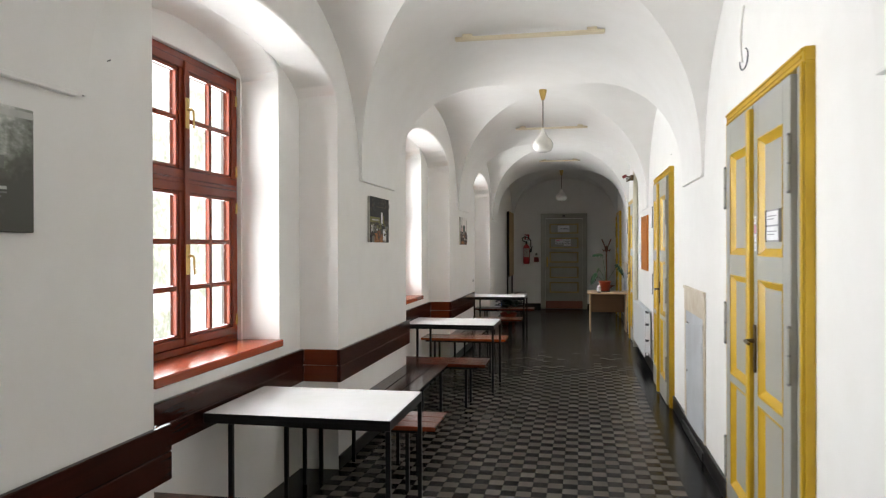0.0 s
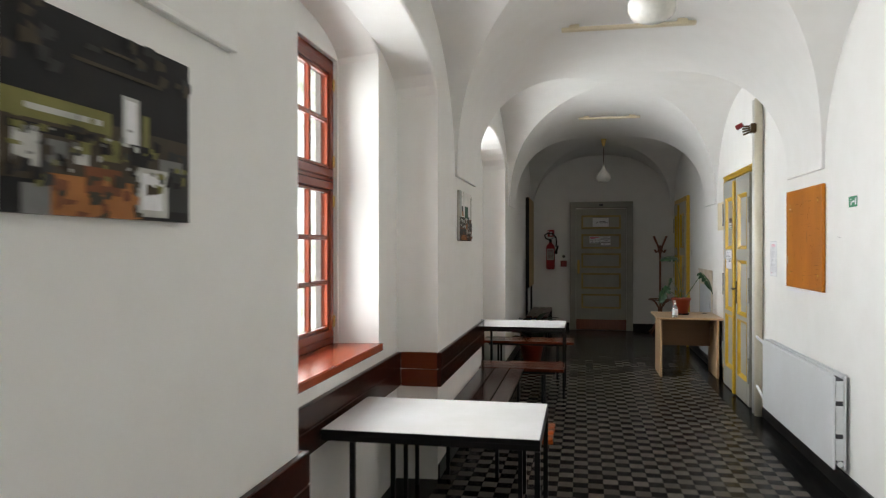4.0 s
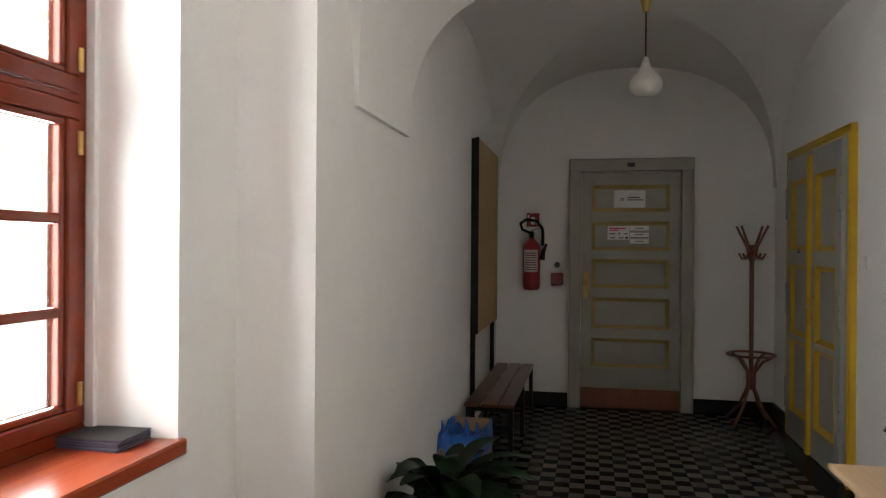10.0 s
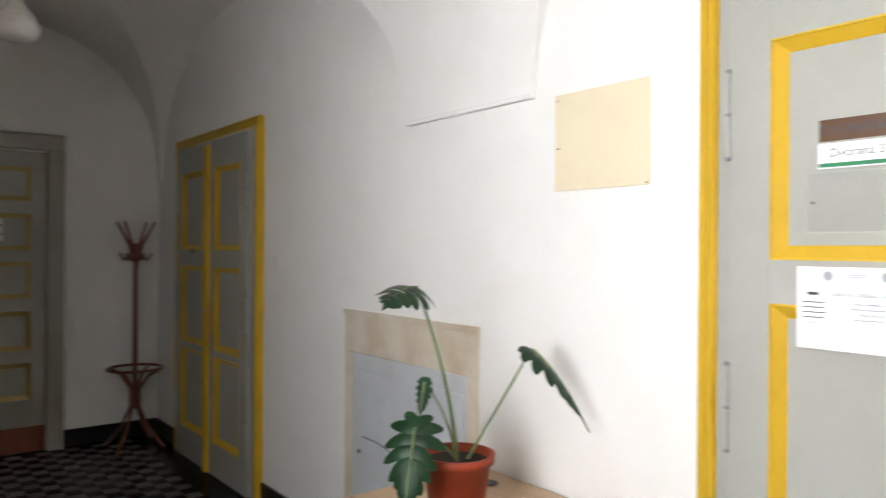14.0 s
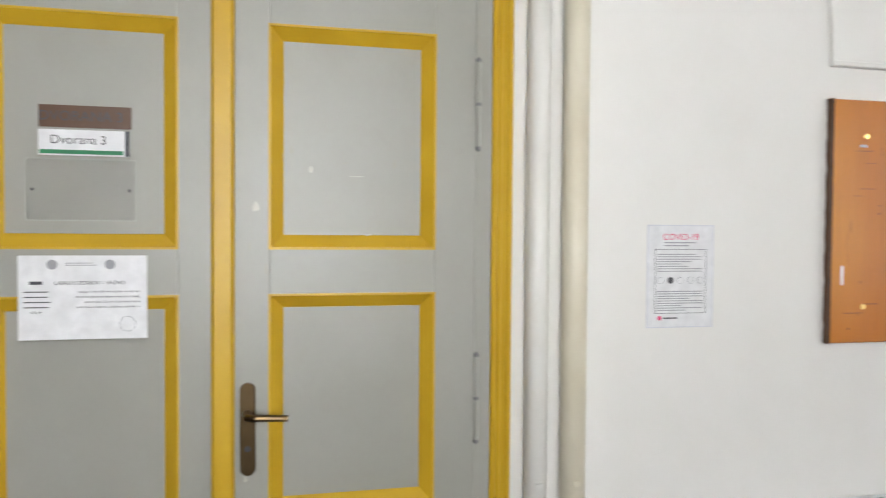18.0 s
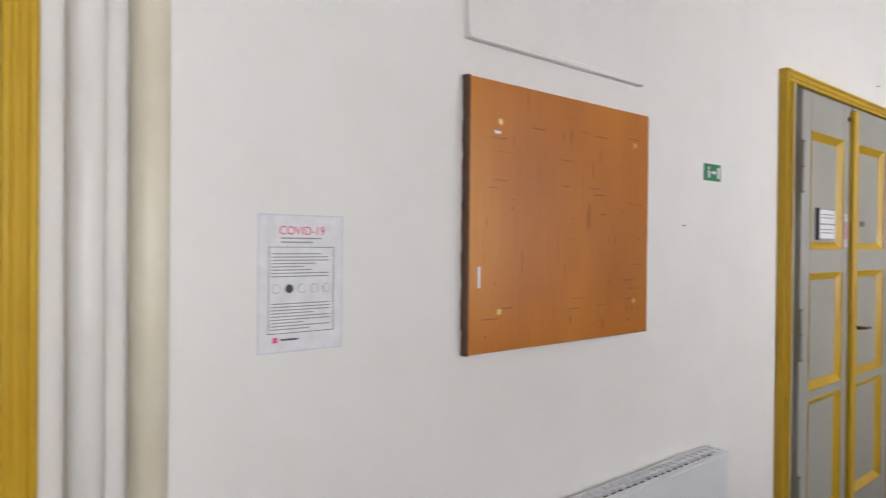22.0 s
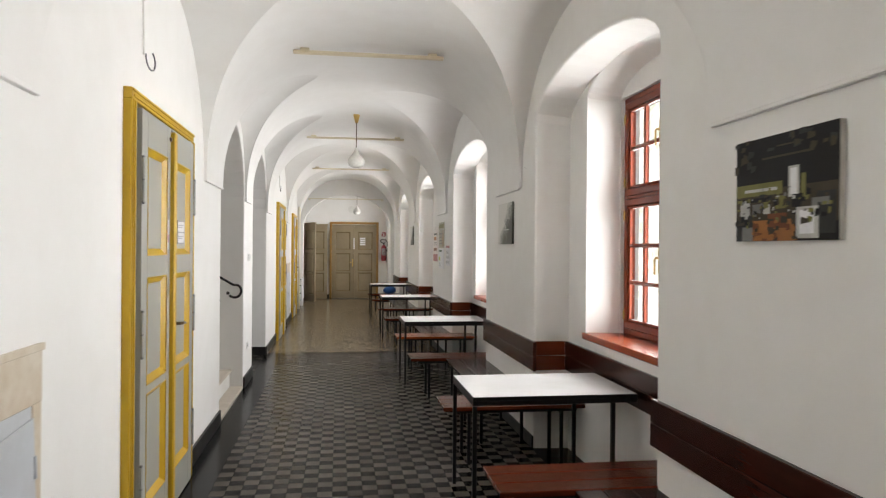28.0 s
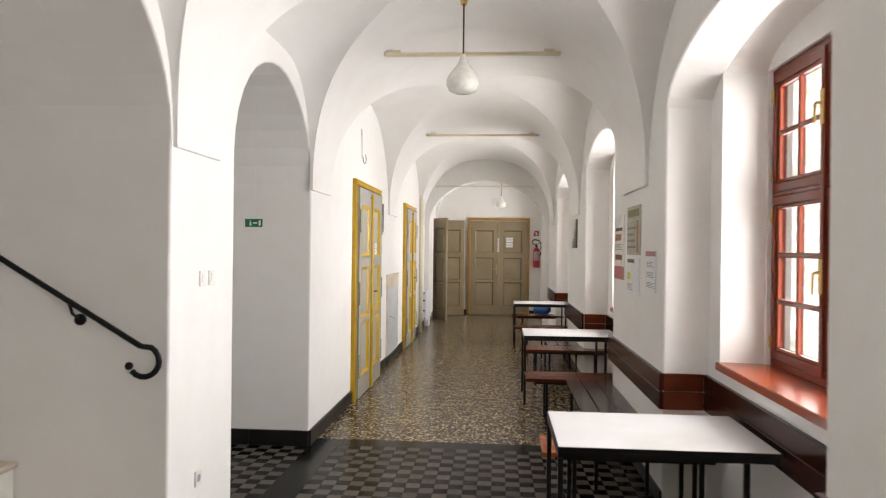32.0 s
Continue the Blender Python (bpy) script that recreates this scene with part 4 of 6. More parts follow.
piers = [(3.735, 5.835), (8.29, 10.45), (-0.47, 1.49), (-4.96, -2.82), (-9.45, -7.15), (-13.3, -11.45)]
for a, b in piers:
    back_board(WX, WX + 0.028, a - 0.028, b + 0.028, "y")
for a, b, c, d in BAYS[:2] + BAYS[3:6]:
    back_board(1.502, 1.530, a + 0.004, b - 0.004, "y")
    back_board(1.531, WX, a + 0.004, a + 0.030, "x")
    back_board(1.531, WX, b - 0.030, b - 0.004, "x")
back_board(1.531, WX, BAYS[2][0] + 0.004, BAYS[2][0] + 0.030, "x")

# ---- ceiling battens and pendant lamps ----
def batten(y):
    z = 3.325 + (0.0 if y > 0 else 0.003 * y)
    ob = thing("ceiling_batten", pose(MID, y, z), "cream painted batten spanning the crown of the vault", "batten", "ceiling battens")
    half = HALF * max(0.0, 1 - ((z + 0.026 - SPR) / (crown_at(y) - SPR)) ** 2.3) ** (1 / 2.3)
    block("strip", -half, half, -0.028, 0.028, 0.0, 0.026, M["cream_paint"], ob, "", 0.004)
    for s in (-1, 1):
        block("end_block", s * (half - 0.10) - 0.04, s * (half - 0.10) + 0.04, -0.022, 0.022, 0.0265, 0.05, M["cream_paint"], ob, "", 0.004)


for y in (4.62, 0.72, 9.3, 13.4, -4.12, -8.4):
    batten(y)


ob = thing("tie_bar", pose(3.155, -13.34, 2.99), "pale painted bar fixed across the arch before the end door", "bar")
block("strip", -1.05, 1.05, -0.02, 0.03, 0.0, 0.03, M["cream_white"], ob, "", 0.004)
for x in (-1.02, 1.02):
    block("end_cleat", x - 0.03, x + 0.03, -0.019, 0.0, -0.03, -0.0005, M["cream_white"], ob, "", 0.004)


def pendant(x, y, top, bottom):
    ob = thing("pendant_lamp", pose(x, y, bottom), "drop-shaped opal glass pendant lamp on a thin rod", "lamp", "pendant lamps")
    h = top - bottom
    part("shade", lathe([(0, 0.0), (0.06, 0.003), (0.098, 0.022), (0.116, 0.06), (0.116, 0.095), (0.098, 0.135), (0.066, 0.172), (0.04, 0.205), (0.025, 0.245), (0.018, 0.275)], 28), M["opal"], ob, "off-white opal glass drop", True)
    part("rod", tube([(0, 0, 0.27), (0, 0, h - 0.10)], 0.006, 8), M["bronze"], ob, "thin dark rod")
    part("canopy", lathe([(0.02, h - 0.12), (0.045, h - 0.02), (0.045, h - 0.004), (0, h - 0.004)], 18), M["brass"], ob, "brass ceiling cup", True)
    return ob


for x, y, top, bottom in ((3.10, 7.13, crown_at(7.13), 2.71), (3.13, -3.05, crown_at(-3.05), 2.76), (3.10, 15.57, crown_at(15.57), 2.66), (2.80, -15.2, crown_at(-15.2), 2.66)):
    pendant(x, y, top + 0.004, bottom)

# ---- floor tiles ----
def tile_mesh(name, w, d, mat, gap=0.0002, z0=-0.008, z1=0.0):
    bm = bmesh.new()
    vs = [bm.verts.new(p) for p in ((gap, gap, z0), (w - gap, gap, z0), (w - gap, d - gap, z0), (gap, d - gap, z0))]
    e = 0.0005
    vt = [bm.verts.new(p) for p in ((gap + e, gap + e, z1), (w - gap - e, gap + e, z1), (w - gap - e, d - gap - e, z1), (gap + e, d - gap - e, z1))]
    for k in range(4):
        bm.faces.new([vs[k], vs[(k + 1) % 4], vt[(k + 1) % 4], vt[k]])
    bm.faces.new(vt)
    return mesh_of(bm, name, mat)


T = 0.10
FX0, FX1, FY0, FY1 = 1.80, 4.20, -4.0, 17.5
dark_tile, light_tile = tile_mesh("tile", T, T, M["tile_dark"]), tile_mesh("tile", T, T, M["tile_light"])
nx, ny = round((FX1 - FX0) / T), round((FY1 - FY0) / T)
rest = {0: ([], []), 1: ([], [])}
gap, e = 0.0002, 0.0005
for i in range(nx):
    for j in range(ny):
        x, y, s = FX0 + i * T, FY0 + j * T, (i + j) % 2
        if 2.8 <= x + 0.001 < 3.9 and 1.2 <= y + 0.001 < 3.9:
            ob = new("tile", light_tile if s else dark_tile)
            ob.parent = floor
            ob.location = (x, y, random.uniform(-0.0003, 0.0002))
            continue
        vs, fs = rest[s]
        n, dz = len(vs), random.uniform(-0.0003, 0.0002)
        vs += [(x + gap, y + gap, -0.008), (x + T - gap, y + gap, -0.008), (x + T - gap, y + T - gap, -0.008), (x + gap, y + T - gap, -0.008)]
        vs += [(x + gap + e, y + gap + e, dz), (x + T - gap - e, y + gap + e, dz), (x + T - gap - e, y + T - gap - e, dz), (x + gap + e, y + T - gap - e, dz)]
        fs += [(n, n + 1, n + 5, n + 4), (n + 1, n + 2, n + 6, n + 5), (n + 2, n + 3, n + 7, n + 6), (n + 3, n, n + 4, n + 7), (n + 4, n + 5, n + 6, n + 7)]
for s, mat in ((0, M["tile_dark"]), (1, M["tile_light"])):
    me = bpy.data.meshes.new("tiles")
    me.from_pydata(rest[s][0], [], rest[s][1])
    me.materials.append(mat)
    ob = new("tiles", me)
    ob.parent = floor
    tagged(ob, "worn dark cement floor tiles" if s == 0 else "worn grey cement floor tiles", "", "", "stuff")
# passage tiles
for s in (0, 1):
    vs, fs = [], []
    for i in range(28):
        for j in range(18):
            if (i + j) % 2 != s:
                continue
            x, y, n = 4.44 + i * T, -3.93 + j * T * 0.97, len(vs)
            vs += [(x + gap, y + gap, 0.0), (x + T - gap, y + gap, 0.0), (x + T - gap, y + T - gap, 0.0), (x + gap, y + T - gap, 0.0)]
            fs.append((n, n + 1, n + 2, n + 3))
    me = bpy.data.meshes.new("passage_tiles")
    me.from_pydata(vs, [], fs)
    me.materials.append(M["tile_light"] if s else M["tile_dark"])
    ob = new("passage_tiles", me)
    ob.parent = floor
    tagged(ob, "worn cement floor tiles in the passage", "", "", "stuff")
# dark border slabs along the door wall and the joint to the terrazzo
slab = tile_mesh("border_slab", 0.24, 0.20, M["border"])
y = FY0
while y < 17.59:
    ob = new("border_slab", slab)
    ob.parent, ob.location = floor, (4.20, y, random.uniform(-0.0003, 0.0002))
    y += 0.20
cross_slab = tile_mesh("border_slab", 0.20, 0.20, M["border"])
for k in range(14):
    ob = new("border_slab", cross_slab)
    ob.parent, ob.location = floor, (1.785 + 0.2 * k, -4.2, random.uniform(-0.0003, 0.0002))
fill = block("recess_floor", 1.50, 1.80, -4.0, 17.55, -0.01, -0.001, M["border"], floor, "dark floor edge under the benches", 0)
north_fill = block("edge_floor", 1.79, 4.44, 17.5, NY, -0.01, -0.001, M["border"], floor, "dark floor edge at the end wall", 0)

# ---- small helpers for signs and papers ----
def lettering(text, size, mat, parent, m, name="lettering", align="CENTER"):
    """Flat letters as a mesh; m places the text's own x-y plane."""
    cu = bpy.data.curves.new(name, "FONT")
    cu.body, cu.size, cu.align_x, cu.align_y, cu.extrude = text, size, align, "CENTER", 0.0004
    tmp = bpy.data.objects.new(name, cu)
    me = bpy.data.meshes.new_from_object(tmp)
    bpy.data.objects.remove(tmp)
    me.materials.clear()
    me.materials.append(mat)
    ob = new(name, me)
    ob.parent = parent
    ob.matrix_local = m
    return ob


FACE_W = Matrix(((0, 0, -1, 0), (-1, 0, 0, 0), (0, 1, 0, 0), (0, 0, 0, 1)))     # text that faces -x


def text_rows(parent, x, ya, yb, za, zb, rows, mat, seed, height=0.35):
    """Plain bars for lines that cannot be read, on a sheet that faces -x."""
    rnd = random.Random(seed)
    step = (zb - za) / rows
    bm = bmesh.new()
    for k in range(rows):
        w = (yb - ya) * (1 if rnd.random() < 0.6 else rnd.uniform(0.4, 0.9))
        z = zb - step * (k + 0.5)
        box_bm(bm, x - 0.0006, x, yb - w, yb, z - step * height / 2, z + step * height / 2)
    return tagged(part("small_print", bm, mat, parent), "lines of small print", "", "", "stuff")


def sheet(name, x, ya, yb, za, zb, label, category, mat=None, thick=0.0012, parent=None):
    """A flat sheet on the door wall or a door; returns it with its own origin at its middle."""
    yc, zc = (ya + yb) / 2, (za + zb) / 2
    ob = block(name, -thick, 0, -(yb - ya) / 2, (yb - ya) / 2, -(zb - za) / 2, (zb - za) / 2, mat or M["paper"], None, "", 0)
    ob.location = (x, yc, zc)
    return tagged(ob, label, category)


# ---- plywood board on the door wall ----
rnd_b = random.Random(8)
board = thing("plywood_board", pose(EX, 9.36, 1.66), "blank orange-brown plywood board with scratches and tape scraps", "board")
block("panel", -0.026, -0.002, -0.449, 0.449, -0.384, 0.384, M["plywood"], board, "", 0.002)
bm = bmesh.new()
prev = None
for k in range(40):
    z, d = -0.386 + 0.772 * k / 39, 0.004 + 0.006 * noise.noise(Vector((0, 3.1, k * 0.55)))
    now = [bm.verts.new(p) for p in ((-0.002, 0.4495, z), (-0.002, 0.4515 + d, z), (-0.024, 0.4515 + d, z), (-0.0264, 0.4495, z))]
    if prev:
        for j in range(4):
            bm.faces.new([prev[j], prev[(j + 1) % 4], now[(j + 1) % 4], now[j]])
    prev = now
part("edge", bm, M["brown_plate"], board, "dark splintered edge")
for k in range(22):
    yy, zz = rnd_b.uniform(-0.42, 0.44), rnd_b.choice((-0.33, -0.30, -0.05, 0.0, 0.04, 0.32)) + rnd_b.uniform(-0.015, 0.015)
    part("pin_hole", tube([(-0.0268, yy, zz), (-0.0262, yy, zz)], rnd_b.uniform(0.0015, 0.004), 6), M["scratch"], board)
rnd = random.Random(4)
for k in range(44):
    yy, zz = rnd.uniform(-0.4, 0.4), rnd.uniform(-0.34, 0.34)
    w, h = (rnd.uniform(0.001, 0.002), rnd.uniform(0.01, 0.06)) if rnd.random() < 0.35 else (rnd.uniform(0.02, 0.07), rnd.uniform(0.001, 0.003))
    block("scratch", -0.0268, -0.0262, yy - w / 2, yy + w / 2, zz - h / 2, zz + h / 2, M["scratch"], board, "", 0)
for yy, zz, w, h in ((0.41, -0.17, 0.009, 0.06), (0.34, 0.24, 0.024, 0.008)):
    block("tape", -0.0272, -0.0262, yy - w / 2, yy + w / 2, zz - h / 2, zz + h / 2, M["paper"], board, "scrap of clear tape", 0)
for yy, zz in ((0.33, 0.27), (0.33, -0.27), (-0.36, 0.27), (-0.36, -0.27)):
    part("screw", tube([(-0.029, yy, zz), (-0.026, yy, zz)], 0.009, 10), M["brass"], board, "brass screw")

# ---- poster beside the board ----
poster = sheet("poster", EX - 0.001, 10.212, 10.427, 1.338, 1.642, "white health poster in a clear sleeve with red heading", "poster")
lettering("COVID-19", 0.027, M["pink_ink"], poster, Matrix.Translation((-0.0014, 0, 0.118)) @ FACE_W)
text_rows(poster, -0.0014, -0.05, 0.055, 0.088, 0.106, 2, M["grey_ink"], 1)
bm = bmesh.new()
panel_ring(bm, -0.002, -0.0013, -0.085, 0.085, -0.112, 0.082, 0.0012)
part("border_line", bm, M["ink"], poster)
text_rows(poster, -0.0014, -0.07, 0.078, 0.012, 0.07, 8, M["grey_ink"], 2)
text_rows(poster, -0.0014, -0.075, 0.078, -0.106, -0.042, 9, M["grey_ink"], 3)
for k in range(5):
    y = 0.066 - 0.033 * k
    part("icon", tube([(-0.0018, y, -0.012), (-0.0013, y, -0.012)], 0.0105, 16), M["grey_ink"], poster)
    part("icon_face", tube([(-0.0022, y, -0.012), (-0.0017, y, -0.012)], 0.0094, 16), M["ink"] if k == 1 else M["paper"], poster)
bm = bmesh.new()
panel_ring(bm, -0.0011, -0.0002, -0.111, 0.111, -0.155, 0.155, 0.005)
part("sleeve", bm, M["sleeve"], poster, "clear plastic sleeve edge")
block("footer_mark", -0.002, -0.0013, 0.062, 0.074, -0.132, -0.12, M["pink_ink"], poster, "", 0)
block("footer_line", -0.002, -0.0013, 0.01, 0.055, -0.128, -0.124, M["ink"], poster, "", 0)

# ---- signs on the hall door ----
DX = EX - 0.0398
p = sheet("hall_sign", DX, 11.860, 12.070, 1.868, 1.922, "brown plastic hall sign with engraved letters", "sign", M["brown_plate"], 0.004)
lettering("DVORANA 3", 0.034, M["ink"], p, Matrix.Translation((-0.0045, 0.01, 0)) @ FACE_W)
p = sheet("room_sign", DX, 11.865, 12.070, 1.80, 1.862, "white room sign with a green stripe in a clear holder", "sign", M["paper"], 0.008)
lettering("Dvorana 3", 0.03, M["ink"], p, Matrix.Translation((-0.0085, 0.012, 0.006)) @ FACE_W)
block("stripe", -0.009, -0.0082, -0.09, 0.1, -0.028, -0.018, M["green_sign"], p, "green stripe", 0)
block("end_cap", -0.010, 0.0, -0.1025, -0.094, -0.031, 0.031, M["ink"], p, "black end cap", 0)
p = sheet("paper_pocket", DX, 11.850, 12.100, 1.64, 1.792, "empty clear plastic paper pocket screwed to the door", "pocket", M["pane"], 0.003)
bm = bmesh.new()
panel_ring(bm, -0.0036, -0.0031, -0.125, 0.125, -0.076, 0.076, 0.0025)
part("rim", bm, M["pocket"], p, "welded clear rim")
for y in (-0.11, 0.11):
    part("screw", tube([(-0.005, y, 0), (-0.003, y, 0)], 0.004, 8), M["ink"], p)
p = sheet("entry_notice", EX - 0.0680, 11.820, 12.110, 1.352, 1.556, "white printed entry notice taped to the door", "notice")
lettering("LASKU U ZGRADU - VAŽNO", 0.0125, M["ink"], p, Matrix.Translation((-0.0016, -0.095, 0.035)) @ FACE_W, "lettering", "RIGHT")
text_rows(p, -0.0016, 0.085, 0.12, 0.03, 0.041, 1, M["ink"], 6, 0.7)
for k, (line, bar) in enumerate((("nizacije i informatike svaka osoba potvrđuje da", 0.09), ("me bolesti (povišena tjelesna temperatura, kašalj,", 0.092), ("osjeta njuha...), da joj nije propisana mjera", 0.085), ("ja da je bila u kontaktu s osobama pozitivnim na", 0.09))):
    lettering(line, 0.0074, M["ink"], p, Matrix.Translation((-0.0016, -0.128, 0.014 - 0.0125 * k)) @ FACE_W, "lettering", "RIGHT")
    text_rows(p, -0.0016, bar - 0.025, 0.132, 0.0105 - 0.0125 * k, 0.0175 - 0.0125 * k, 1, M["ink"], 6, 0.38)
lettering("VID-19.", 0.0074, M["ink"], p, Matrix.Translation((-0.0016, 0.105, -0.036)) @ FACE_W, "lettering", "CENTER")
for y in (0.07, -0.06):
    part("crest", tube([(-0.0018, y, 0.08), (-0.0012, y, 0.08)], 0.012, 14), M["grey_ink"], p)
text_rows(p, -0.0016, -0.04, 0.04, 0.076, 0.086, 2, M["grey_ink"], 5)
bm = bmesh.new()
for k in range(24):
    a, b = 2 * math.pi * k / 24, 2 * math.pi * (k + 1) / 24
    bm.faces.new([bm.verts.new((-0.0017, -0.1 + r * math.cos(t), -0.066 + r * math.sin(t))) for r, t in ((0.019, a), (0.019, b), (0.0178, b), (0.0178, a))])
part("stamp", bm, M["grey_ink"], p, "round stamp")

# ---- holders and stickers on the other doors ----
def holder(y0, y1, z0, z1, seed):
    ob = sheet("name_holder", EX - 0.0398, y0, y1, z0, z1, "small two-part name holder with white cards on the door", "name plate", M["grey_ink"], 0.012)
    h, w = (z1 - z0) / 2, (y1 - y0) / 2
    for za, zb in ((-h + 0.008, -0.004), (0.004, h - 0.008)):
        card = block("card", -0.0135, -0.0122, -w + 0.008, w - 0.012, za, zb, M["paper"], ob, "white card", 0)
        text_rows(card, -0.0136, -w + 0.03, w - 0.03, za + 0.02, zb - 0.015, 2, M["grey_ink"], seed)
    block("spine", -0.016, 0.0, w - 0.011, w + 0.002, -h, h, M["ink"], ob, "black spine", 0)
    return ob


def stickers(y, z, n, colours, seed):
    for k in range(n):
        ob = sheet("sticker", EX - 0.0655, y - 0.02, y + 0.02, z - 0.045 * k - 0.04, z - 0.045 * k, "small printed sticker beside the meeting strip of a door", "sticker", M[colours[k % len(colours)]])
        text_rows(ob, -0.0014, -0.012, 0.014, -0.012, 0.012, 2, M["grey_ink"], seed + k)


holder(7.16, 7.39, 1.62, 1.78, 11)
holder(2.16, 2.38, 1.64, 1.79, 12)
holder(-6.95, -6.75, 1.58, 1.74, 14)
stickers(7.045, 1.76, 4, ["paper", "pink_pale", "pink_pale", "paper"], 20)
stickers(2.685, 1.78, 4, ["paper", "paper", "pink_pale", "paper"], 30)
stickers(2.535, 1.77, 4, ["paper", "pink_pale", "paper", "paper"], 36)
sheet("door_plate", EX - 0.0398, 6.68, 6.75, 1.70, 1.73, "small dark number plate on the door", "plate", M["bronze"], 0.002)
sheet("door_plate", EX - 0.0645, 16.52, 16.59, 1.55, 1.585, "small dark number plate on the door", "plate", M["ink"], 0.002)
sheet("wall_plate", EX - 0.001, -7.62, -7.44, 1.88, 2.26, "narrow black plate on the wall beside a door", "plate", M["ink"], 0.03)

# ---- green exit signs ----
def exit_sign(ob):
    block("arrow", -0.0028, -0.0021, -0.03, 0.005, -0.006, 0.006, M["paper"], ob, "white arrow", 0)
    block("doorway", -0.0028, -0.0021, -0.06, -0.042, -0.022, 0.022, M["paper"], ob, "white doorway", 0)
    bm = tube([(-0.0028, 0.03, 0.016), (-0.0021, 0.03, 0.016)], 0.006, 10)
    part("figure", bm, M["paper"], ob, "white running mark")
    block("figure_body", -0.0028, -0.0021, 0.02, 0.036, -0.022, 0.006, M["paper"], ob, "white running mark", 0)


exit_sign(sheet("exit_sign", EX - 0.001, 8.322, 8.462, 1.85, 1.918, "small green emergency exit sign on the wall", "sign", M["green_sign"], 0.002))
es = sheet("exit_sign", 0, -0.075, 0.075, -0.034, 0.034, "small green emergency exit sign in the passage", "sign", M["green_sign"], 0.002)
exit_sign(es)
es.matrix_world = Matrix.Translation((4.93, -3.946, 1.87)) @ Matrix.Rotation(radians(-90), 4, "Z")

# ---- radiators and pipes ----
def radiator(y0, y1, z0=0.17, z1=0.78):
    ob = thing("radiator", pose(EX, (y0 + y1) / 2, 0), "white steel panel radiator with a slotted top grille", "radiator", "radiators")
    h = (y1 - y0) / 2
    block("front_panel", -0.105, -0.088, -h, h, z0, z1 - 0.012, M["radiator_white"], ob, "", 0.006)
    block("back_panel", -0.04, -0.025, -h, h, z0, z1 - 0.012, M["radiator_white"], ob, "", 0.004)
    for s in (-1, 1):
        a, b = sorted((s * h, s * (h - 0.006)))
        for za, zb in ((z0 + 0.06, z0 + 0.20), (z0 + 0.23, z1 - 0.2), (z1 - 0.17, z1 - 0.04)):
            block("side_cheek", -0.087, -0.041, a, b, za, zb, M["radiator_white"], ob, "", 0.002)
        for z in (z0 + 0.04, z1 - 0.06):
            part("plug", tube([(-0.064, s * (h - 0.02), z), (-0.064, s * (h + 0.012), z)], 0.018, 12), M["radiator_white"], ob)
    for a in (-0.104, -0.067, -0.030):
        block("grille_bar", a, a + 0.005, -h, h, z1 - 0.012, z1, M["radiator_white"], ob, "", 0)
    n = int(2 * h / 0.042)
    for k in range(n):
        y = -h + 2 * h * (k + 0.5) / n
        block("grille_slat", -0.0985, -0.0305, y - 0.0028, y + 0.0028, z1 - 0.006, z1 - 0.002, M["radiator_white"], ob, "", 0)
    # one black block paints the shade seen through the grille's slots
    block("fins", -0.0868, -0.0412, -h + 0.012, h - 0.012, z0 + 0.02, z1 - 0.03, M["ink"], ob, "convector fins as one block, black for the shade inside", 0)
    for y in (-h + 0.2, h - 0.2):
        block("bracket", -0.0245, 0.0, y - 0.015, y + 0.015, z0 + 0.05, z1 - 0.08, M["radiator_white"], ob, "", 0)
    return ob


radiator(8.43, 10.27)
radiator(-14.0, -12.75)


def riser_pipes(y, r, mat, top=3.0):
    ob = thing("heating_pipe", pose(EX - 0.045, y, 0), "painted heating riser pipe with wall clips", "pipe", "heating pipes")
    part("pipe", tube([(0, 0, 0), (0, 0, top)], r, 14), M[mat], ob, "", True)
    for z in (0.9, 2.3):
        block("clip", -r - 0.003, 0.045, -0.012, 0.012, z, z + 0.018, M[mat], ob, "", 0.002)
    return ob


riser_pipes(10.68, 0.037, "cream_white")
riser_pipes(10.792, 0.033, "white_paint")
riser_pipes(-12.2, 0.028, "cream_white")
riser_pipes(-12.32, 0.03, "yellow_pale")
for z0, z1 in ((0.735, 0.72), (0.27, 0.21)):
    ob = thing("branch_pipe", pose(EX - 0.06, 10.66, z0), "thin white radiator branch pipe", "pipe", "radiator branch pipes")
    part("pipe", tube([(0, 0.05, 0.02), (-0.01, -0.08, 0.01), (0, -0.26, z1 - z0), (-0.004, -0.39, z1 - z0)], 0.012, 10), M["radiator_white"], ob)
    part("valve", tube([(0, -0.30, z1 - z0), (0, -0.36, z1 - z0)], 0.022, 12), M["radiator_white"], ob, "white valve")

bell = thing("pipe_valve", pose(EX - 0.075, 10.66, 2.70), "old bronze valve cluster with a red handle", "valve")
block("body", -0.05, 0.0, -0.035, 0.035, -0.03, 0.06, M["bronze"], bell, "", 0.008)
for k in range(4):
    part("spindle", tube([(-0.05, -0.03 + 0.02 * k, -0.02 + 0.02 * k), (-0.12, -0.05 + 0.03 * k, -0.05 + 0.03 * k)], 0.009, 8), M["bronze"], bell)
part("handle", tube([(-0.11, 0.03, 0.06), (-0.16, 0.06, 0.03)], [0.022, 0.026], 10), M["dark_red"], bell, "dark red handle")

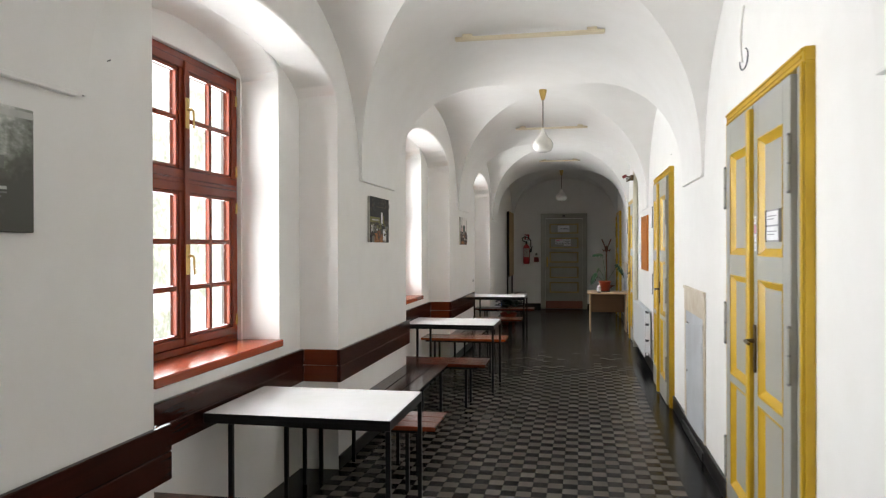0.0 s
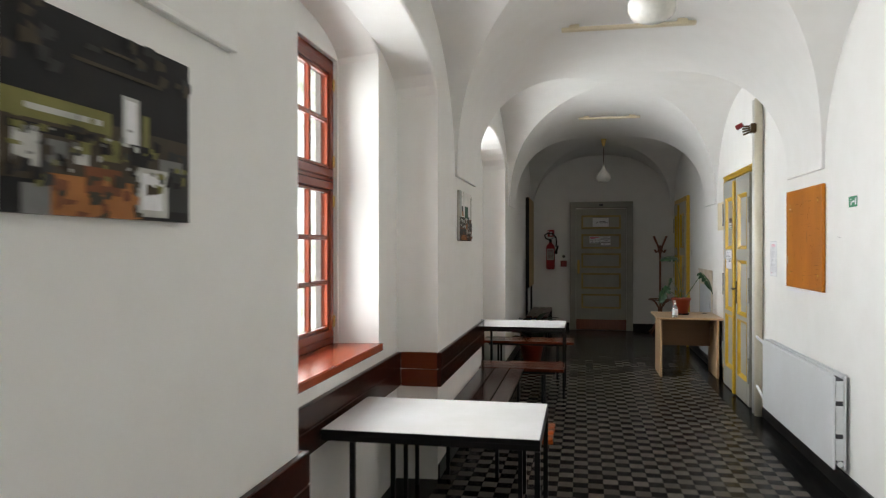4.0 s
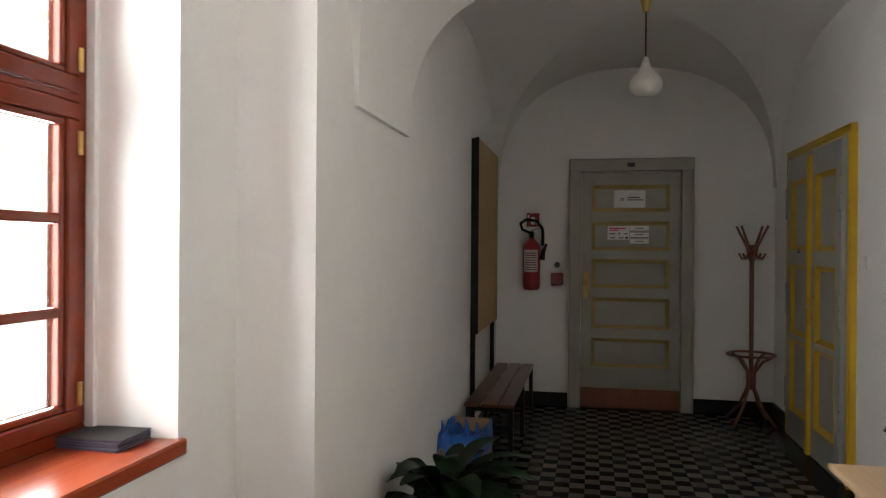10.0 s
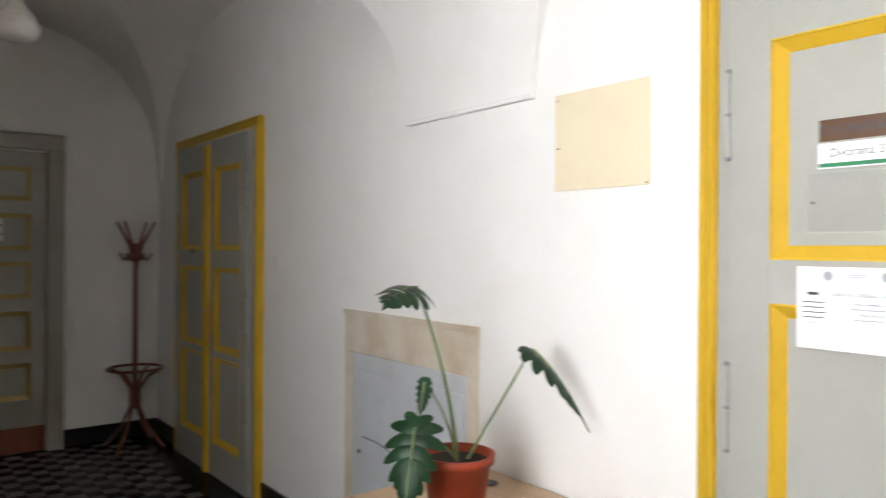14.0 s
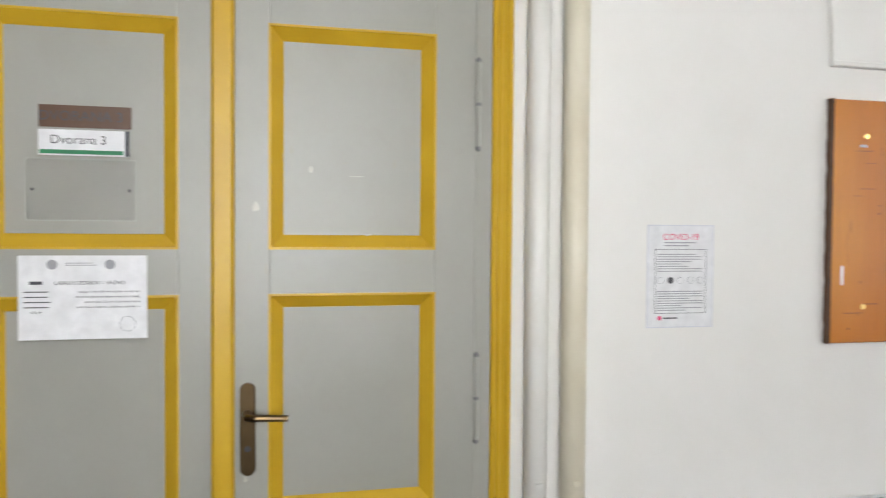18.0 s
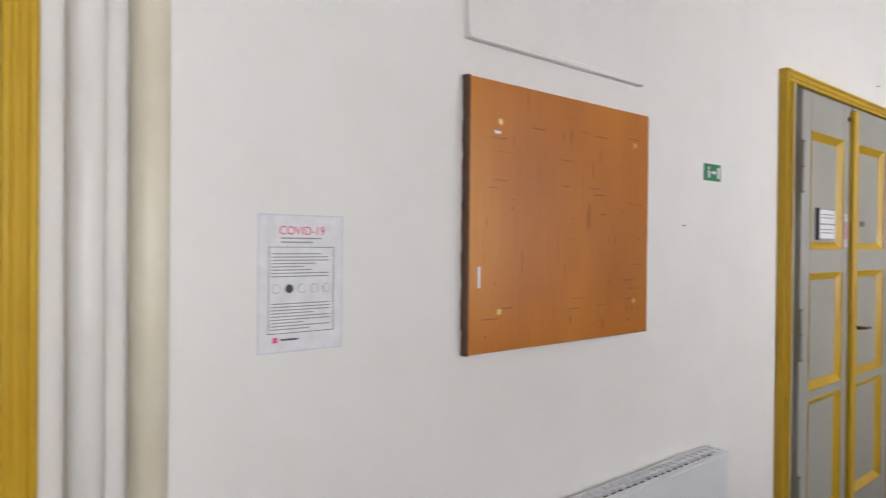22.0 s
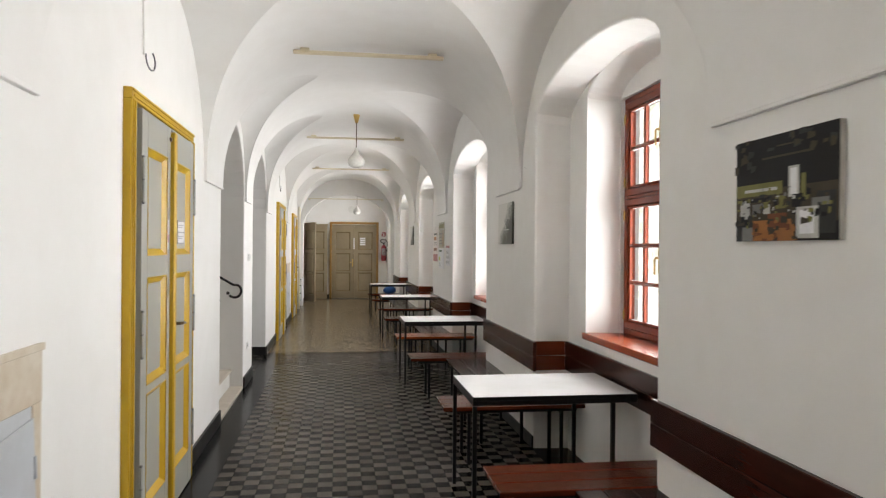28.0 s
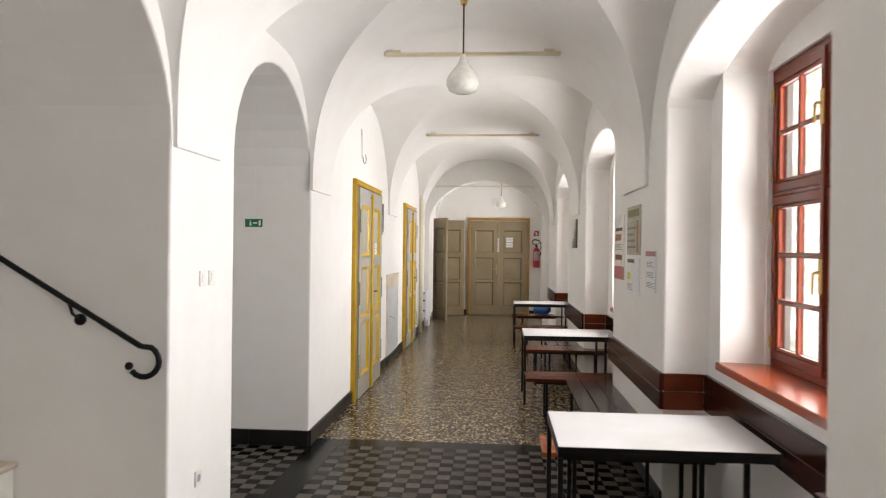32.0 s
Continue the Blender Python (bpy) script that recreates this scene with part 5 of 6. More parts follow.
# ---- wall hatches ----
def hatch(y0, y1, top, cracked):
    ob = thing("wall_hatch", pose(EX, (y0 + y1) / 2, 0), "grey metal wall hatch in a worn plaster frame", "hatch", "wall hatches")
    h = (y1 - y0) / 2
    block("frame_top", -0.014, 0.0, -h, h, top - 0.21, top, M["hatch_frame"], ob, "peeling cream board", 0.003)
    block("frame_ledge", -0.022, -0.0145, -h - 0.005, h + 0.005, top - 0.025, top + 0.002, M["hatch_frame"], ob, "thin ledge", 0.002)
    for s in (-1, 1):
        a, b = sorted((s * h, s * (h - 0.075)))
        block("frame_side", -0.012, 0.0, a, b, 0.02, top - 0.211, M["hatch_frame"], ob, "peeling cream strip", 0.003)
    block("frame_sill", -0.03, 0.0, -h - 0.01, h + 0.01, 0.0, 0.075, M["skirting"], ob, "dark worn plinth", 0.008)
    lo, hi = 0.10, top - 0.212
    mid = hi - 0.10
    block("upper_plate", -0.009, -0.001, -h + 0.077, h - 0.077, mid + 0.003, hi, M["hatch_metal"], ob, "grey sheet", 0.001)
    # black backing paints the shade in the gap beside an askew door
    block("gap", -0.0028, -0.0012, -h + 0.078, h - 0.078, lo, mid, M["ink"] if cracked else M["hatch_metal"], ob, "backing sheet that stands in for the recess behind the door", 0)
    leaf = block("hatch_door", -0.004, 0.004, -h + 0.09, h - 0.09, (lo - mid) / 2 + 0.012, (mid - lo) / 2 + 0.025, M["hatch_metal"], ob, "grey sheet metal door hanging askew" if cracked else "grey sheet metal door", 0.001)
    leaf.matrix_local = Matrix.Translation((-0.013, -0.05 if cracked else 0, (lo + mid) / 2)) @ Matrix.Rotation(radians(-4.6 if cracked else 0.3), 4, "X")
    lo, mid = (lo - mid) / 2, (mid - lo) / 2
    for z in (lo + 0.15, mid - 0.15):
        part("hinge", tube([(-0.006, -h + 0.096, z - 0.04), (-0.006, -h + 0.096, z + 0.04)], 0.007, 8), M["hatch_metal"], leaf)
    if not cracked:
        for y0, z0, y1, z1 in ((-0.30, 0.02, 0.05, 0.10), (0.05, 0.10, 0.34, 0.13)):
            part("crack", tube([(-0.0046, y0, z0), (-0.0046, (y0 + y1) / 2, (z0 + z1) / 2 + 0.012), (-0.0046, y1, z1)], 0.003, 6), M["ink"], leaf, "dark crack in the sheet")
    part("lock", tube([(-0.007, h - 0.15, 0.05), (-0.0035, h - 0.15, 0.05)], 0.012, 10), M["ink"], leaf)
    return ob


hatch(4.37, 5.41, 1.272, True)
hatch(13.40, 14.44, 1.282, False)
hatch(-9.25, -8.1, 1.29, False)

# ---- faded board, switches, sockets, cables on the door wall ----
fpanel = sheet("faded_panel", EX - 0.001, 12.60, 13.0, 1.80, 2.14, "square of faded cream board stuck on the wall", "panel", M["cream_pale"], 0.006)
for yy, zz, w, h in ((0.185, -0.02, 0.014, 0.004), (0.19, 0.15, 0.004, 0.006), (-0.19, -0.162, 0.006, 0.004)):
    block("tack", -0.0075, -0.0061, yy - w / 2, yy + w / 2, zz - h / 2, zz + h / 2, M["brown_plate"], fpanel, "small dark tack", 0)


def switch(y, z, label="white light switch plate on the wall", category="switch", x=EX):
    ob = thing("light_switch" if category == "switch" else "wall_socket", pose(x, y, z), label, category)
    block("plate", -0.010, 0, -0.036, 0.036, -0.042, 0.042, M["switch_white"], ob, "", 0.004)
    if category == "switch":
        block("rocker", -0.015, -0.0105, -0.02, 0.02, -0.026, 0.026, M["switch_white"], ob, "", 0.002)
    else:
        part("cup", tube([(-0.0125, 0, 0), (-0.0105, 0, 0)], 0.02, 16), M["grey_ink"], ob)


switch(15.28, 1.50)
switch(-1.72, 1.50)
switch(-1.84, 1.50)
switch(-1.69, 0.45, "white wall socket low on the pier", "socket")
for y, z in ((2.85, 2.66), (-6.3, 2.7)):
    ob = thing("cable_loop", pose(EX - 0.006, y, z), "loose white cable loop with a bare black wire end", "cable", "loose cables")
    pts = [(-0.004 - 0.010 * math.sin(2.6 * q), 0.20 + 0.03 * math.sin(3.1 * q), 0.32 - 0.32 * q) for q in [k / 10 for k in range(11)]]
    part("cable", tube(pts, 0.006, 8), M["white_paint"], ob, "", True)
    pts = [(-0.022, 0.11 + 0.10 * math.cos(a), -0.005 + 0.055 * math.sin(a)) for a in [radians(10 - 23 * k) for k in range(12)]]
    part("wire", tube(pts, 0.004, 6), M["ink"], ob, "thin black wire", True)

# ---- pictures on the window piers ----
def picture(y0, y1, z0, z1, label, patches, base, areas=(), seed=1):
    """A canvas print; patches: y0, y1, z0, z1 as shares, material."""
    ob = thing("picture", pose(WX, (y0 + y1) / 2, (z0 + z1) / 2), label, "picture", "canvas prints on the piers")
    w, h = (y1 - y0), (z1 - z0)
    block("canvas", 0.002, 0.022, -w / 2, w / 2, -h / 2, h / 2, M[base], ob, "", 0.002)
    for k, (a, b, c, d, mat) in enumerate(patches):
        block("print_area", 0.0222 + 0.0002 * k, 0.0226 + 0.0002 * k, -w / 2 + w * a, -w / 2 + w * b, -h / 2 + h * c, -h / 2 + h * d, M[mat], ob, "", 0)
    scatter(ob, w, h, seed, areas)


def scatter(ob, w, h, seed, areas):
    """Small uneven shapes on a print, one mesh for each colour; areas: y0, y1, z0, z1 as shares, count, size, colours."""
    rnd = random.Random(seed)
    meshes = {}
    for y0, y1, z0, z1, count, size, colours in areas:
        for _ in range(count):
            c = rnd.choice(colours)
            bm = meshes.setdefault(c, bmesh.new())
            y, z = -w / 2 + w * rnd.uniform(y0, y1), -h / 2 + h * rnd.uniform(z0, z1)
            p, q, lean = size * rnd.uniform(0.4, 1.3), size * rnd.uniform(0.3, 1.0), size * rnd.uniform(-0.4, 0.4)
            x = 0.0284 + 0.0015 * rnd.random()
            ring = [(y - p, z - q), (y + p * rnd.uniform(0.6, 1), z - q * rnd.uniform(0.5, 1)), (y + p + lean, z + q * rnd.uniform(0.5, 1)), (y - p * rnd.uniform(0.5, 1) + lean, z + q)]
            ring = [(max(-w / 2, min(w / 2, a)), max(-h / 2, min(h / 2, b))) for a, b in ring]
            bm.faces.new([bm.verts.new((x, a, b)) for a, b in ring])
    for c, bm in meshes.items():
        tagged(part("print_detail", bm, M[c], ob), "small shapes in the photograph", "", "", "stuff")


DARK_HALL = [(0, 1, 0, 1, "print_black"), (0, 1, 0.16, 0.5, "print_brown"), (0.0, 0.5, 0.44, 0.56, "print_olive"), (0.1, 0.45, 0.48, 0.51, "print_pale"), (0.56, 0.66, 0.40, 0.68, "print_pale"), (0.58, 0.64, 0.42, 0.66, "paper"), (0.68, 0.72, 0.40, 0.6, "print_olive"),
             (0.05, 0.16, 0.22, 0.38, "print_pale"), (0.19, 0.28, 0.24, 0.36, "print_grey"), (0.31, 0.38, 0.26, 0.35, "print_pale"), (0.03, 0.4, 0.38, 0.42, "print_black"), (0.2, 0.62, 0.0, 0.2, "print_orange"), (0.36, 0.55, 0.12, 0.26, "print_redbrown"),
             (0.60, 0.72, 0.24, 0.42, "print_black"), (0.64, 0.84, 0.02, 0.3, "print_pale"), (0.67, 0.8, 0.06, 0.27, "paper"), (0.84, 0.98, 0.06, 0.42, "print_dark"), (0.78, 0.94, 0.3, 0.37, "print_grey"), (0.44, 0.54, 0.30, 0.42, "print_olive"),
             (0.08, 0.2, 0.0, 0.14, "print_grey"), (0.3, 0.8, 0.78, 0.80, "print_brown"), (0.45, 0.7, 0.88, 0.895, "print_brown")]
CLASS = [(0, 1, 0.46, 1, "print_wall"), (0, 0.16, 0.44, 1, "print_pale"), (0.88, 1, 0.42, 0.92, "print_edge"), (0, 1, 0, 0.46, "print_redbrown"), (0.0, 0.46, 0.28, 0.48, "print_brown"), (0.40, 0.70, 0.44, 0.72, "print_pale"), (0.415, 0.685, 0.455, 0.705, "print_green"),
         (0.18, 0.29, 0.5, 0.60, "print_orange"), (0.17, 0.26, 0.6, 0.7, "print_black"), (0.06, 0.15, 0.40, 0.45, "print_pale"), (0.19, 0.27, 0.38, 0.44, "print_pale"), (0.31, 0.4, 0.37, 0.42, "print_pale"),
         (0.04, 0.2, 0.30, 0.335, "print_pale"), (0.22, 0.33, 0.27, 0.30, "print_pale"), (0.36, 0.46, 0.26, 0.32, "print_pale"), (0.0, 0.5, 0.0, 0.24, "print_dark"), (0.1, 0.5, 0.02, 0.12, "print_orange"), (0.46, 0.62, 0.24, 0.36, "print_orange"),
         (0.48, 0.58, 0.36, 0.47, "print_pale"), (0.66, 0.76, 0.32, 0.50, "print_black"), (0.64, 0.80, 0.28, 0.36, "print_grey"), (0.5, 0.62, 0.13, 0.24, "print_pale"), (0.56, 0.92, 0.16, 0.21, "print_pale"), (0.6, 0.86, 0.0, 0.165, "print_black"),
         (0.84, 0.93, 0.09, 0.2, "print_pale"), (0.70, 0.78, 0.19, 0.3, "print_dark"), (0.82, 1.0, 0.2, 0.38, "print_dark"), (0.88, 0.94, 0.25, 0.31, "print_pale")]
TREES = [(0.42, 0.80, 0.335, 0.36, "print_pale"), (0.48, 0.80, 0.305, 0.318, "print_grey"), (0.52, 0.76, 0.27, 0.285, "print_grey"), (0.60, 0.635, 0.02, 0.27, "print_grey"), (0.62, 0.72, 0.44, 0.56, "print_grey"),
         (0.66, 0.78, 0.50, 0.60, "print_grey"), (0.74, 0.99, 0.92, 0.975, "print_pale")]
picture(4.478, 5.072, 1.660, 2.046, "dark canvas photograph of a lit hall interior", DARK_HALL, "print_edge",
        [(0.02, 0.98, 0.15, 0.45, 60, 0.014, ["print_black", "print_brown", "print_olive", "print_dark"]), (0.05, 0.7, 0.22, 0.5, 26, 0.008, ["print_pale", "print_olive", "print_grey"]), (0.2, 0.65, 0.0, 0.2, 20, 0.016, ["print_orange", "print_redbrown", "print_brown"]), (0, 1, 0.7, 1, 24, 0.02, ["print_dark", "print_brown"])], 5)
picture(9.06, 9.667, 1.648, 2.05, "canvas photograph of a classroom with a green blackboard", CLASS, "print_edge",
        [(0.0, 0.98, 0.24, 0.45, 70, 0.011, ["print_black", "print_dark", "print_brown"]), (0.02, 0.5, 0.25, 0.42, 16, 0.007, ["print_pale", "print_edge"]), (0.0, 1, 0.0, 0.22, 50, 0.016, ["print_redbrown", "print_brown", "print_redbrown", "print_dark"]),
         (0.56, 0.95, 0.03, 0.34, 34, 0.010, ["print_black", "print_pale", "print_dark"]), (0.0, 0.3, 0.86, 1, 12, 0.012, ["print_paleolive", "print_edge"]), (0.8, 1, 0.7, 0.95, 8, 0.014, ["print_edge", "print_pale"])], 6)
picture(0.185, 0.745, 1.672, 2.06, "grey-green canvas photograph of trees and a post", TREES, "print_trees")
picture(-8.55, -7.95, 1.70, 2.10, "grey-green canvas photograph beside a far window", TREES, "print_trees")

# ---- notices on the far pier ----
def pier_sheet(y0, y1, z0, z1, mat, label, bands):
    ob = thing("notice_board", pose(WX, (y0 + y1) / 2, (z0 + z1) / 2), label, "notice", "notices on the far pier")
    w, h = y1 - y0, z1 - z0
    block("backing", 0.001, 0.008, -w / 2, w / 2, -h / 2, h / 2, M[mat], ob, "", 0)
    for a, b, c, d, m in bands:
        if m == "print_grey":
            for k in range(4):
                q = c + (d - c) * (k + 0.3) / 4
                block("print_line", 0.0082, 0.0086, -w / 2 + w * a, -w / 2 + w * (b - 0.08 * (k % 3)), -h / 2 + h * q, -h / 2 + h * (q + (d - c) * 0.09), M[m], ob, "", 0)
            continue
        block("print_area", 0.0082, 0.0088, -w / 2 + w * a, -w / 2 + w * b, -h / 2 + h * c, -h / 2 + h * d, M[m], ob, "", 0)


pier_sheet(-4.77, -4.28, 1.42, 1.99, "print_wall", "tall notice sheet with a red lower part", [(0, 1, 0, 0.2, "red"), (0.1, 0.8, 0.3, 0.38, "print_redbrown"), (0.1, 0.85, 0.45, 0.55, "print_grey"), (0.1, 0.7, 0.6, 0.7, "print_orange"), (0.1, 0.8, 0.75, 0.8, "print_dark")])
pier_sheet(-4.14, -3.58, 1.64, 2.03, "print_paleolive", "pale printed notice on a board", [(0.05, 0.7, 0.1, 0.62, "print_grey"), (0.75, 0.85, 0.05, 0.7, "print_orange"), (0.05, 0.95, 0.7, 0.72, "print_pale"), (0.08, 0.9, 0.78, 0.93, "print_olive")])
pier_sheet(-4.13, -3.6, 1.32, 1.62, "paper", "white paper notice with a yellow mark", [(0.05, 0.6, 0.85, 0.95, "print_green"), (0.05, 0.3, 0.4, 0.6, "print_yellow"), (0.05, 0.5, 0.1, 0.3, "print_grey"), (0.35, 0.9, 0.5, 0.75, "paper")])
pier_sheet(-3.37, -3.04, 1.38, 1.67, "paper", "narrow white notice with a red heading", [(0, 1, 0.88, 1.0, "red"), (0.1, 0.9, 0.1, 0.25, "print_grey"), (0.1, 0.9, 0.35, 0.5, "print_grey"), (0.1, 0.8, 0.6, 0.75, "print_grey")])

# ---- dark bay: notices on the north door ----
def north_sheet(x0, x1, z0, z1, label, y=NY - 0.0095):
    ob = block("door_notice", -(x1 - x0) / 2, (x1 - x0) / 2, -0.0012, 0, -(z1 - z0) / 2, (z1 - z0) / 2, M["paper"], None, "", 0)
    ob.location = ((x0 + x1) / 2, y, (z0 + z1) / 2)
    return tagged(ob, label, "notice")


def bars(parent, rows, mat):
    bm = bmesh.new()
    for x0, x1, z0, z1 in rows:
        box_bm(bm, x0, x1, -0.0018, -0.0013, z0, z1)
    tagged(part("small_print", bm, M[mat], parent), "lines of small print", "", "", "stuff")


p = north_sheet(2.95, 3.25, 1.98, 2.15, "white paper with two printed lines on the grey door")
bars(p, [(-0.02, 0.1, 0.008, 0.02), (-0.02, 0.13, -0.014, -0.004), (-0.09, -0.05, 0.006, 0.012), (-0.09, -0.05, -0.004, 0.002), (-0.09, -0.06, -0.014, -0.008)], "ink")
p = north_sheet(2.89, 3.10, 1.665, 1.80, "white project notice with red heading on the grey door")
bars(p, [(-0.09, 0.07, 0.038, 0.052), (-0.09, 0.0, 0.02, 0.032)], "pink_ink")
bars(p, [(-0.09, -0.03, -0.015, -0.005), (0.0, 0.02, -0.015, 0.0), (0.05, 0.09, -0.012, -0.004), (-0.08, -0.03, -0.055, -0.045), (0.0, 0.05, -0.055, -0.045), (0.065, 0.095, -0.058, -0.04)], "ink")
for k in range(3):
    p = north_sheet(3.105, 3.285, 1.75 - 0.064 * k, 1.806 - 0.064 * k, "name card in a grey holder on the door")
    bars(p, [(-0.085, 0.085, 0.022, 0.026), (-0.04, 0.04, -0.003, 0.004), (-0.085, 0.085, -0.027, -0.023)], "ink")


# ---- fire extinguishers ----
def extinguisher(m):
    ob = thing("fire_extinguisher", m, "red fire extinguisher with a black hose on a wall bracket", "extinguisher", "fire extinguishers")
    part("cylinder", lathe([(0, 0), (0.066, 0.0), (0.082, 0.02), (0.085, 0.05), (0.085, 0.41), (0.078, 0.45), (0.052, 0.485), (0.03, 0.50), (0.03, 0.52), (0, 0.52)], 24), M["red"], ob, "red steel cylinder", True)
    bm = bmesh.new()
    for k in range(9):
        a, b = radians(-140 + 11 * k), radians(-140 + 11 * (k + 1))
        bm.faces.new([bm.verts.new((0.0865 * math.cos(t), 0.0865 * math.sin(t), z)) for t, z in ((a, 0.18), (b, 0.18), (b, 0.40), (a, 0.40))])
    lb = part("label_sheet", bm, M["print_pale"], ob, "white instruction label")
    for k in range(8):
        z = 0.20 + 0.023 * k
        bm = bmesh.new()
        for j in range(7):
            t0, t1 = radians(-128 + 11 * j), radians(-128 + 11 * (j + 1))
            bm.faces.new([bm.verts.new((0.0872 * math.cos(t), 0.0872 * math.sin(t), q)) for t, q in ((t0, z), (t1, z), (t1, z + 0.009), (t0, z + 0.009))])
        part("print_line", bm, M["dark_red"], lb, "red printed line")
    part("valve", lathe([(0.022, 0.52), (0.026, 0.55), (0.02, 0.58), (0, 0.585)], 12), M["black_steel"], ob)
    part("lever", tube([(-0.02, 0, 0.58), (0.04, -0.01, 0.605), (0.09, -0.01, 0.615)], 0.008, 8), M["grey_ink"], ob, "steel squeeze lever")
    part("hose", tube([(-0.02, -0.01, 0.57), (-0.09, -0.02, 0.60), (-0.11, -0.03, 0.66), (-0.05, -0.04, 0.70), (0.05, -0.04, 0.685), (0.11, -0.04, 0.61), (0.115, -0.03, 0.52), (0.11, -0.02, 0.44)], 0.0145, 10), M["black_steel"], ob, "black rubber hose", True)
    part("nozzle", tube([(0.105, -0.02, 0.30), (0.118, -0.02, 0.38), (0.15, -0.025, 0.46)], [0.03, 0.022, 0.012], 10), M["black_steel"], ob, "black nozzle")
    block("bracket", -0.05, 0.05, 0.086, 0.0995, 0.1, 0.46, M["red"], ob, "wall bracket", 0.002)


extinguisher(pose(2.15, NY - 0.10, 1.16))
extinguisher(pose(1.90, SY + 0.10, 1.22, 0, 0, 180))


def fire_sign(m):
    ob = thing("fire_sign", m, "red and white fire extinguisher sign on the wall", "sign", "fire signs")
    block("plate", -0.065, 0.065, -0.002, 0, -0.068, 0.068, M["red"], ob, "", 0)
    block("pictogram", -0.02, 0.02, -0.0026, -0.0021, -0.045, 0.03, M["paper"], ob, "white pictogram", 0)
    block("pictogram", 0.035, 0.045, -0.0026, -0.0021, -0.045, 0.0, M["paper"], ob, "white pictogram", 0)
    block("pictogram", -0.055, -0.035, -0.0026, -0.0021, 0.02, 0.05, M["paper"], ob, "white pictogram", 0)


fire_sign(pose(2.155, NY, 1.86))
fire_sign(pose(1.90, SY, 2.08, 0, 0, 180))
al = thing("fire_alarm", pose(2.40, NY, 1.27), "square red fire alarm call point on the wall", "alarm")
block("body", -0.06, 0.06, -0.045, 0, -0.06, 0.06, M["dark_red"], al, "", 0.008)
block("window", -0.03, 0.03, -0.047, -0.0455, -0.012, 0.012, M["red"], al, "", 0)
bt = thing("wall_button", pose(2.40, NY, 1.41), "grey plate with a round black push button", "button")
block("plate", -0.04, 0.04, -0.012, 0, -0.04, 0.04, M["white_paint"], bt, "", 0.003)
part("button", tube([(0, -0.02, 0), (0, -0.0125, 0)], 0.028, 16), M["ink"], bt)

# ---- dark bay: bench with coat board ----
cb = thing("coat_bench", pose(2.0, 16.42, 0), "brown slatted bench on black steel legs below the coat board", "bench")
for k in range(3):
    a = -0.17 + 0.125 * k
    block("slat", a, a + 0.11, -0.95, 0.95, 0.415, 0.44, M["bench_red"], cb, "", 0.004)
for y in (-0.9, 0.0, 0.9):
    block("bearer", -0.165, 0.185, y - 0.0175, y + 0.0175, 0.38, 0.4145, M["black_steel"], cb, "", 0.002)
    for x in (-0.165, 0.15):
        block("leg", x, x + 0.035, y - 0.0175, y + 0.0175, 0.0, 0.3795, M["black_steel"], cb, "", 0.002)
cr = thing("coat_board", pose(1.80, 16.57, 0), "tall pale board on two black posts behind the bench", "board")
for y in (-0.575, 0.575):
    block("post", -0.012, 0.025, y - 0.02, y + 0.02, 0.0, 2.455, M["black_steel"], cr, "black steel post", 0.002)
block("panel", 0.026, 0.05, -0.60, 0.60, 0.89, 2.455, M["pale_board"], cr, "pale fibre board", 0.003)
block("edge", 0.025, 0.0515, -0.608, -0.6005, 0.885, 2.46, M["black_steel"], cr, "black edge", 0)

# ---- dark bay: cardboard box with blue bags ----
bx = thing("cardboard_box", pose(1.925, 15.07, 0), "open cardboard box lined with a blue plastic bag", "box")
for x0, x1, y0, y1 in ((-0.125, -0.117, -0.32, 0.32), (0.117, 0.125, -0.32, 0.32), (-0.117, 0.117, -0.32, -0.312), (-0.117, 0.117, 0.312, 0.32)):
    block("side", x0, x1, y0, y1, 0.0, 0.36, M["cardboard"], bx, "", 0)
bm = bmesh.new()
rnd = random.Random(9)
n = 18
gv = []
for i in range(n + 1):
    row = []
    for j in range(n + 1):
        p, q = i / n * 2 - 1, j / n * 2 - 1
        rim = max(abs(p), -q)
        z = 0.30 + 0.10 * rim ** 4 + 0.025 * noise.noise(Vector((p * 3, q * 4, 0.3))) + 0.02 * noise.noise(Vector((p * 9, q * 9, 1.3)))
        row.append(bm.verts.new((p * 0.135, -0.33 + 0.27 * (q + 1), z)))
    gv.append(row)
for i in range(n):
    for j in range(n):
        bm.faces.new([gv[i][j], gv[i + 1][j], gv[i + 1][j + 1], gv[i][j + 1]])
# the hem that hangs over the rim
edge = [gv[0][j] for j in range(n, -1, -1)] + [gv[i][0] for i in range(1, n + 1)] + [gv[n][j] for j in range(1, n + 1)]
low = []
for k, v in enumerate(edge):
    out = Vector((v.co.x, v.co.y + 0.06, 0)).normalized() * (0.012 + 0.012 * rnd.random())
    low.append(bm.verts.new((v.co.x + out.x, v.co.y + out.y, 0.27 + 0.05 * math.sin(k * 0.7) + rnd.uniform(-0.02, 0.02))))
for k in range(len(edge) - 1):
    bm.faces.new([edge[k], edge[k + 1], low[k + 1], low[k]])
part("bag", bm, M["blue_plastic"], bx, "crumpled blue plastic bag", True)
for x, y in ((-0.12, -0.31), (0.02, -0.22), (0.10, -0.30)):
    part("bag_ear", tube([(x, y, 0.35), (x + 0.012, y + 0.01, 0.43), (x + 0.004, y, 0.48)], [0.024, 0.014, 0.003], 6), M["blue_plastic"], bx, "", True)


